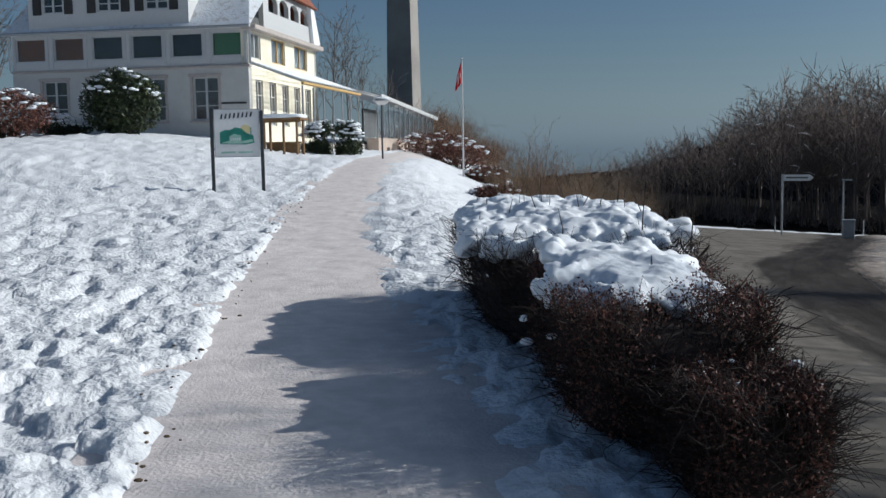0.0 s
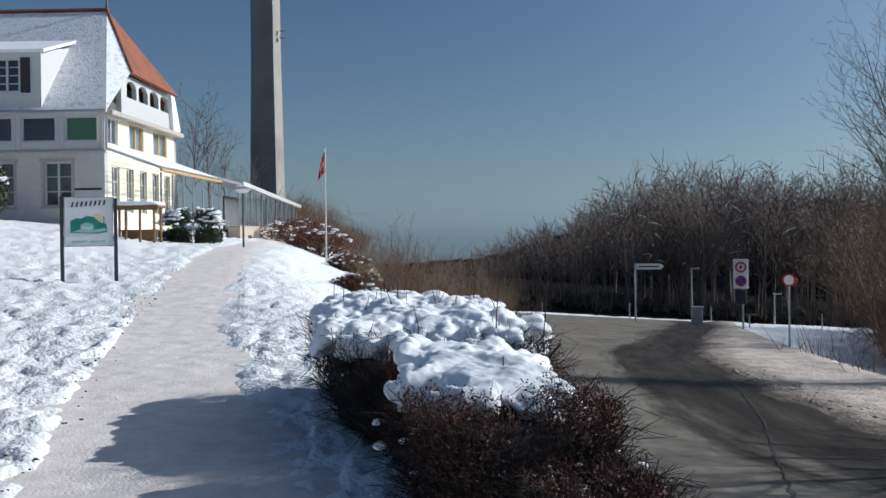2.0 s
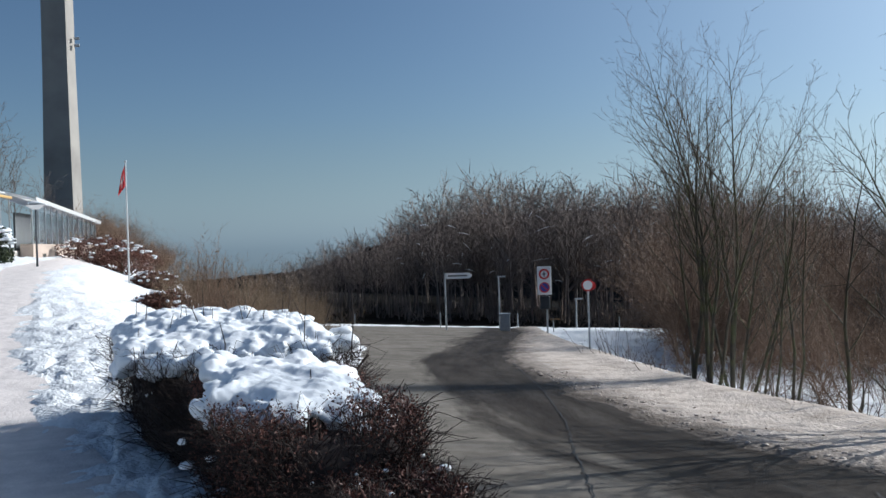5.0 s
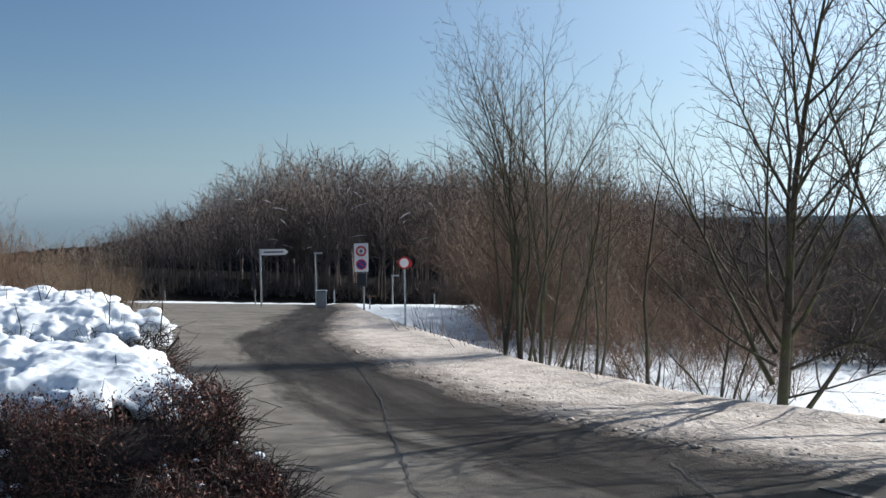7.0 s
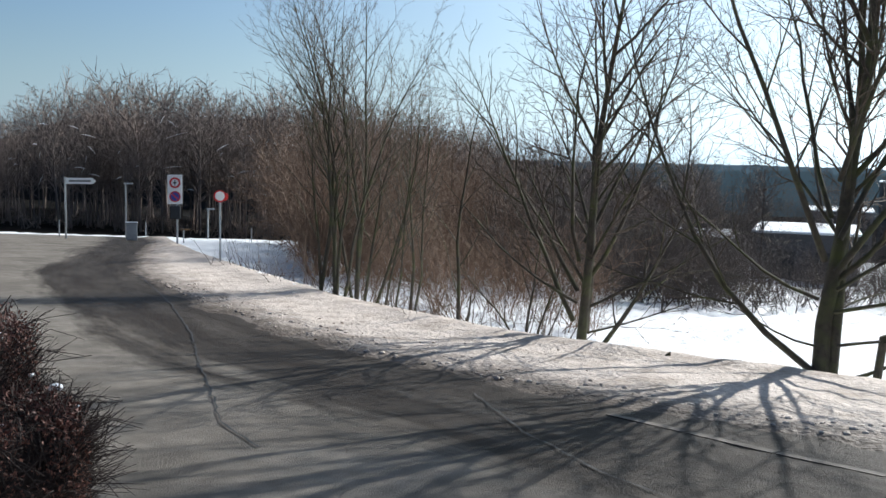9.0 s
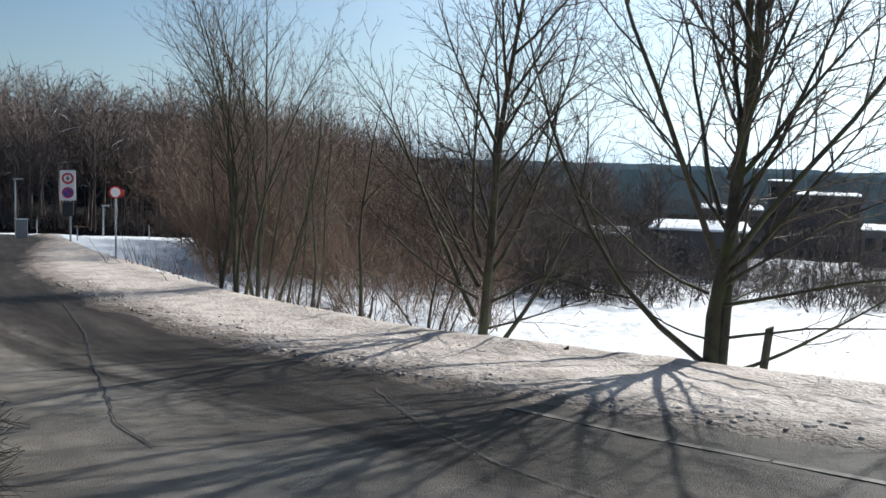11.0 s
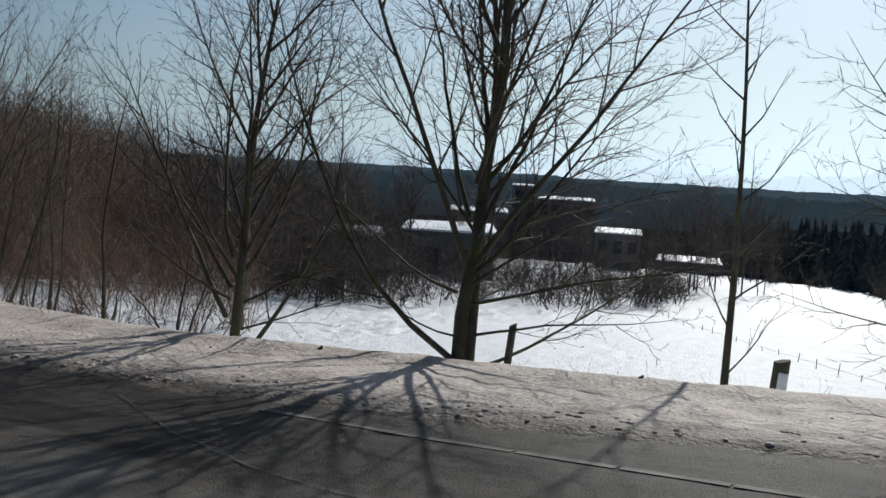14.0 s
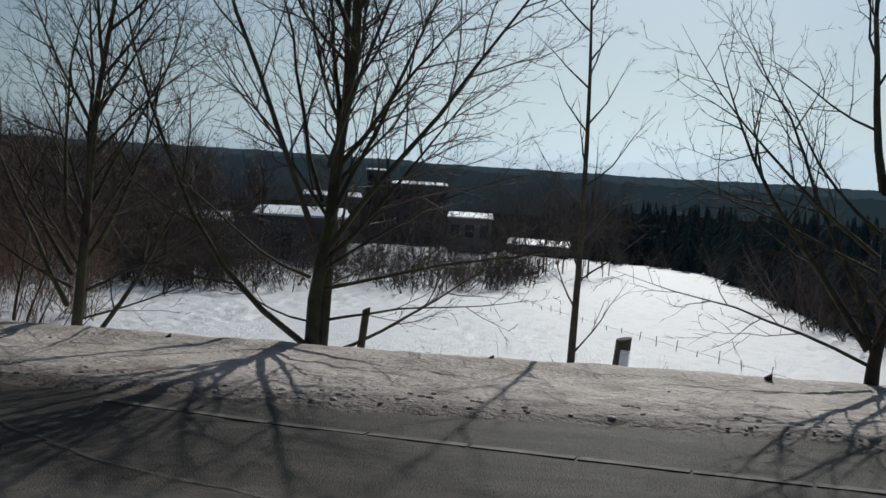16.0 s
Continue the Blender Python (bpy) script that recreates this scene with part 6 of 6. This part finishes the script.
WOODED = material("far_wood", (0.034, 0.030, 0.028), 1.0, vary=0.4, scale=0.12, bump=0.5, bump_scale=0.3, deep=2.0, second=(0.03, 0.034, 0.036), second_scale=0.03, spec=0.0)
jagged_ridge("backdrop_wood", 6, 58, 290, [(6, -1.5), (9, -1.5), (12, -1.0), (16, 0.3), (20, 1.6), (30, 1.8), (36, 1.0), (44, -0.2), (50, -0.9), (54, -2.2), (58, -4.0)], 3, WOODED, "dark wood on the far rise")
jagged_ridge("backdrop_valley", 44, 100, 420, [(44, -0.8), (56, -0.7), (66, -0.6), (76, -0.85), (86, -0.9), (100, -0.9)], 4, haze("hazy_valley_wood", (0.04, 0.045, 0.047), (0.028, 0.043, 0.054)), "dark wooded valley side veiled by a faint haze glow")
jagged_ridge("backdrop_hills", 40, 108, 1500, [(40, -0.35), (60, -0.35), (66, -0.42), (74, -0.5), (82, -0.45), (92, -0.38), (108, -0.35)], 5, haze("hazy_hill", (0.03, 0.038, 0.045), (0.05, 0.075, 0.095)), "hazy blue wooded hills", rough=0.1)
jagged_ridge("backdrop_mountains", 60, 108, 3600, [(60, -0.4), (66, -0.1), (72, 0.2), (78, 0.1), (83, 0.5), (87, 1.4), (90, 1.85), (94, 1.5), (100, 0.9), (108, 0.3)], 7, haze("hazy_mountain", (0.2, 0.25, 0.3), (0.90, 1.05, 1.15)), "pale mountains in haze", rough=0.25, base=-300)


def conifers(name, places, label, seed, mat):
    """Dark firs as drooping whorls of ragged boughs."""
    rng = np.random.default_rng(seed)
    V, F, base = [], [], 0
    for x, y, h in places:
        g = gz(x, y) - 0.3
        tiers, w = 9, h * rng.uniform(0.24, 0.40)
        for t in range(tiers):
            z = g + h * (0.1 + 0.86 * t / tiers)
            r = w * (1 - t / tiers) ** 0.85
            n = 11
            a = rng.uniform(0, 6.28) + np.arange(n) * 2 * np.pi / n
            rr = r * rng.uniform(0.6, 1.2, n)
            tip = np.stack([x + rr * np.cos(a), y + rr * np.sin(a), np.full(n, z) - rr * 0.45 + rng.normal(0, 0.05 * h / 9, n)], -1)
            l = np.stack([x + 0.45 * rr * np.cos(a - 0.33), y + 0.45 * rr * np.sin(a - 0.33), np.full(n, z)], -1)
            q = np.stack([x + 0.45 * rr * np.cos(a + 0.33), y + 0.45 * rr * np.sin(a + 0.33), np.full(n, z)], -1)
            top = np.stack([np.full(n, x), np.full(n, y), np.full(n, z + h * 0.13)], -1)
            V.append(np.stack([top, l, tip, q], 1).reshape(-1, 3))
            F.append(np.arange(n * 4).reshape(-1, 4) + base)
            base += n * 4
    tagged(new(name, mesh_from(name, np.concatenate(V), np.concatenate(F), mat, False)), label, "woods", kind="stuff")


rc = random.Random(31)
places = []
for i in range(330):
    az = rc.uniform(75, 100)
    near = float(np.interp(az, [75, 79, 82, 85, 87, 90, 94, 100], [150, 118, 112, 92, 66, 44, 34, 30]))
    d = near * rc.uniform(1.0, 1.9)
    x, y = polar(az, d)
    top = float(np.interp(az, [75, 80, 90, 100], [-1.9, -1.7, -1.3, -1.2])) - 2.0 * rc.random() ** 2
    h = EYE + d * math.tan(radians(top)) - gz(x, y)
    places.append((x, y, min(18, max(2.0, h))))
conifers("dark_woods", places, "dark mixed wood at the end of the snowy field", 5, NEEDLE)
places = []
for i in range(60):
    az = rc.uniform(75, 99)
    near = float(np.interp(az, [75, 79, 82, 85, 87, 90, 94, 99], [140, 110, 105, 84, 60, 40, 30, 27]))
    x, y = polar(az, near * rc.uniform(0.97, 1.15))
    places.append((x, y, rc.uniform(0.4, 0.8)))
woods("wood_edge", places, "bare brown bushes edging the dark wood", 23, SCRUB, TWIG_GREY, 5.0, 0.05, stems=5, category="undergrowth")
places = []
for i in range(115):
    az = rc.uniform(52, 80)
    d = rc.uniform(62, 150)
    x, y = polar(az, d)
    places.append((x, y, rc.uniform(0.3, 0.5) * (1 if d > 90 else 0.85)))
woods("bare_woods", places, "bare trees among the buildings", 25, FOREST, TWIG_DARK, 18.0, 0.2, category="woods")


def flat_building(az0, az1, d, top, height, depth, label, floors, bays, set_back=0.0):
    x0, y0 = polar(az0, d)
    x1, y1 = polar(az1, d)
    w = math.hypot(x1 - x0, y1 - y0)
    zt = EYE + d * math.tan(radians(top))
    ob = empty("building", pose((x0 + x1) / 2, (y0 + y1) / 2, zt - height, 0, 0, -(az0 + az1) / 2), label, "building")
    holes = []
    for f in range(floors):
        for b in range(bays):
            a = -w / 2 + w * (b + 0.2) / bays
            holes.append((a, a + w * 0.6 / bays, height * (f + 0.3) / floors, height * (f + 0.75) / floors))
    wall_with_openings(ob, "front_wall", -w / 2, w / 2, -6, height, holes, 0.3, CONCRETE_GREY)
    for a, b, c, e in holes:
        part("window", boxed((a, 0.12, c), (b, 0.15, e)), ROOM_SHADE, ob)
    part("body", boxed((-w / 2, 0.31, -6), (w / 2, depth, height)), CONCRETE_GREY, ob)
    v = boxed((-w / 2 - 0.15, -0.2, height), (w / 2 + 0.15, depth + 0.15, height + 0.14), 0.04)
    part("roof_snow", v, SNOW_SOFT, ob, "layer of snow on the flat roof")
    return ob


flat_building(58.4, 63.9, 62, -3.95, 4.2, 9, "low grey concrete building with a snowy flat roof", 1, 2)
flat_building(64.6, 66.1, 132, -1.05, 14, 8, "grey tower block above the trees", 5, 2)
flat_building(66.15, 69.4, 128, -1.75, 12, 12, "long grey block with a flat snowy roof", 4, 5)
flat_building(61.0, 64.4, 110, -2.7, 8, 10, "grey concrete block among bare trees", 3, 4)
flat_building(69.6, 72.2, 105, -3.5, 6, 9, "grey house with a snow-dusted flat roof", 2, 3)
flat_building(73.2, 76.8, 118, -4.85, 4, 8, "low shed with a glinting snowy roof", 1, 4)
flat_building(53.6, 57.2, 74, -4.4, 4.5, 8, "grey bungalow behind the thicket", 1, 3)

# a fence line of thin stakes across the field
fence = empty("field_fence", pose(*polar(80, 20), gz(*polar(80, 20))), "sagging fence of thin stakes and wire across the snow", "fence")
base = fence.matrix_world.translation.copy()
A, B = polar(71.5, 64), polar(95, 19)
last = None
for i in range(34):
    t = (i / 33) ** 0.7
    x = A[0] + (B[0] - A[0]) * t
    y = A[1] + (B[1] - A[1]) * t + 2.0 * math.sin(t * 3.1)
    z = gz(x, y)
    h = 0.16 + 0.2 * rc.random()
    p = Vector((x, y, z)) - base
    part("stake", rodded(p + Vector((0, 0, -0.2)), p + Vector((rc.uniform(-0.06, 0.06), rc.uniform(-0.06, 0.06), h)), 0.013, 0.01, 5), BARK, fence)
    top = p + Vector((0, 0, 0.16))
    if last is not None:
        part("wire", rodded(last, top, 0.003, 0.003, 4), METAL_DARK, fence)
    last = top

# ---- small litter ----
def clods(name, spots, mat, label, seed, lo, hi):
    """Many small lumps too small to count, as one object."""
    rng = np.random.default_rng(seed)
    V, F, base = [], [], 0
    for x, y in spots:
        r = rng.uniform(lo, hi)
        v, f = blob(r * rng.uniform(0.8, 1.7), r * rng.uniform(0.8, 1.5), r * 0.6, 2.2, int(rng.integers(900)), 0.4, 7, 5)
        V.append(v + np.array([x, y, gz(x, y) + r * 0.2 + 0.035]))
        F.append(f + base)
        base += len(v)
    tagged(new(name, mesh_from(name, np.concatenate(V), np.concatenate(F), mat)), label, "litter", kind="stuff")


rl = random.Random(77)
EARTH = material("earth", (0.11, 0.075, 0.045), 0.95, vary=0.3, scale=15, bump=0.3)
spots = []
for _ in range(170):
    y = 3.5 + 26 * rl.random() ** 1.6
    spots.append((float(path_middle(y) - path_half(y)) - rl.gauss(0.06, 0.13), y))
clods("path_edge_dirt", spots, EARTH, "bits of earth and dead leaves along the path edge", 3, 0.005, 0.016)
spots = []
for _ in range(520):
    y = rl.uniform(-3, 22)
    spots.append((float(verge_in(y)) + rl.uniform(0.3, 1.2), y))
clods("verge_clods", spots, SNOW_VERGE, "frozen clods of gritty snow along the road edge", 4, 0.01, 0.035)
spots = []
for _ in range(150):
    y = rl.uniform(-3, 16)
    spots.append((float(verge_in(y)) + rl.uniform(0.3, 3.6), y))
clods("verge_grit", spots, EARTH, "dark bits of earth on the verge", 5, 0.006, 0.018)


def road_line(name, pts, width, mat, label, seed):
    """A narrow uneven seam that lies on the road."""
    rng = random.Random(seed)
    V, F = [], []
    dense = []
    for (x0, y0), (x1, y1) in zip(pts, pts[1:]):
        n = max(2, int(math.hypot(x1 - x0, y1 - y0) / 0.15))
        dense += [(x0 + (x1 - x0) * k / n, y0 + (y1 - y0) * k / n) for k in range(n)]
    for i, (x, y) in enumerate(dense):
        w = width * rng.uniform(0.5, 1.3)
        dx = rng.gauss(0, 0.012)
        for s in (-1, 1):
            px = x + dx + s * w / 2
            V.append((px, y, gz(px, y) + 0.014))
        if i:
            F.append((2 * i - 2, 2 * i - 1, 2 * i + 1, 2 * i))
    tagged(new(name, mesh_from(name, V, F, mat)), label, "road seam", kind="structure")


TAR = material("tar", (0.018, 0.017, 0.017), 0.6, vary=0.2, scale=20, bump=0.2)
road_line("road_seam", [(10.6, 24.6), (8.0, 17.0), (6.3, 12.6), (5.1, 9.9), (4.35, 8.1), (3.9, 7.1), (3.7, 6.0)], 0.022, TAR, "dark tarred seam in the asphalt", 3)
road_line("road_seam", [(6.9, 7.2), (6.0, 5.6), (5.5, 4.2), (5.3, 2.5)], 0.02, TAR, "thin crack in the asphalt", 5)
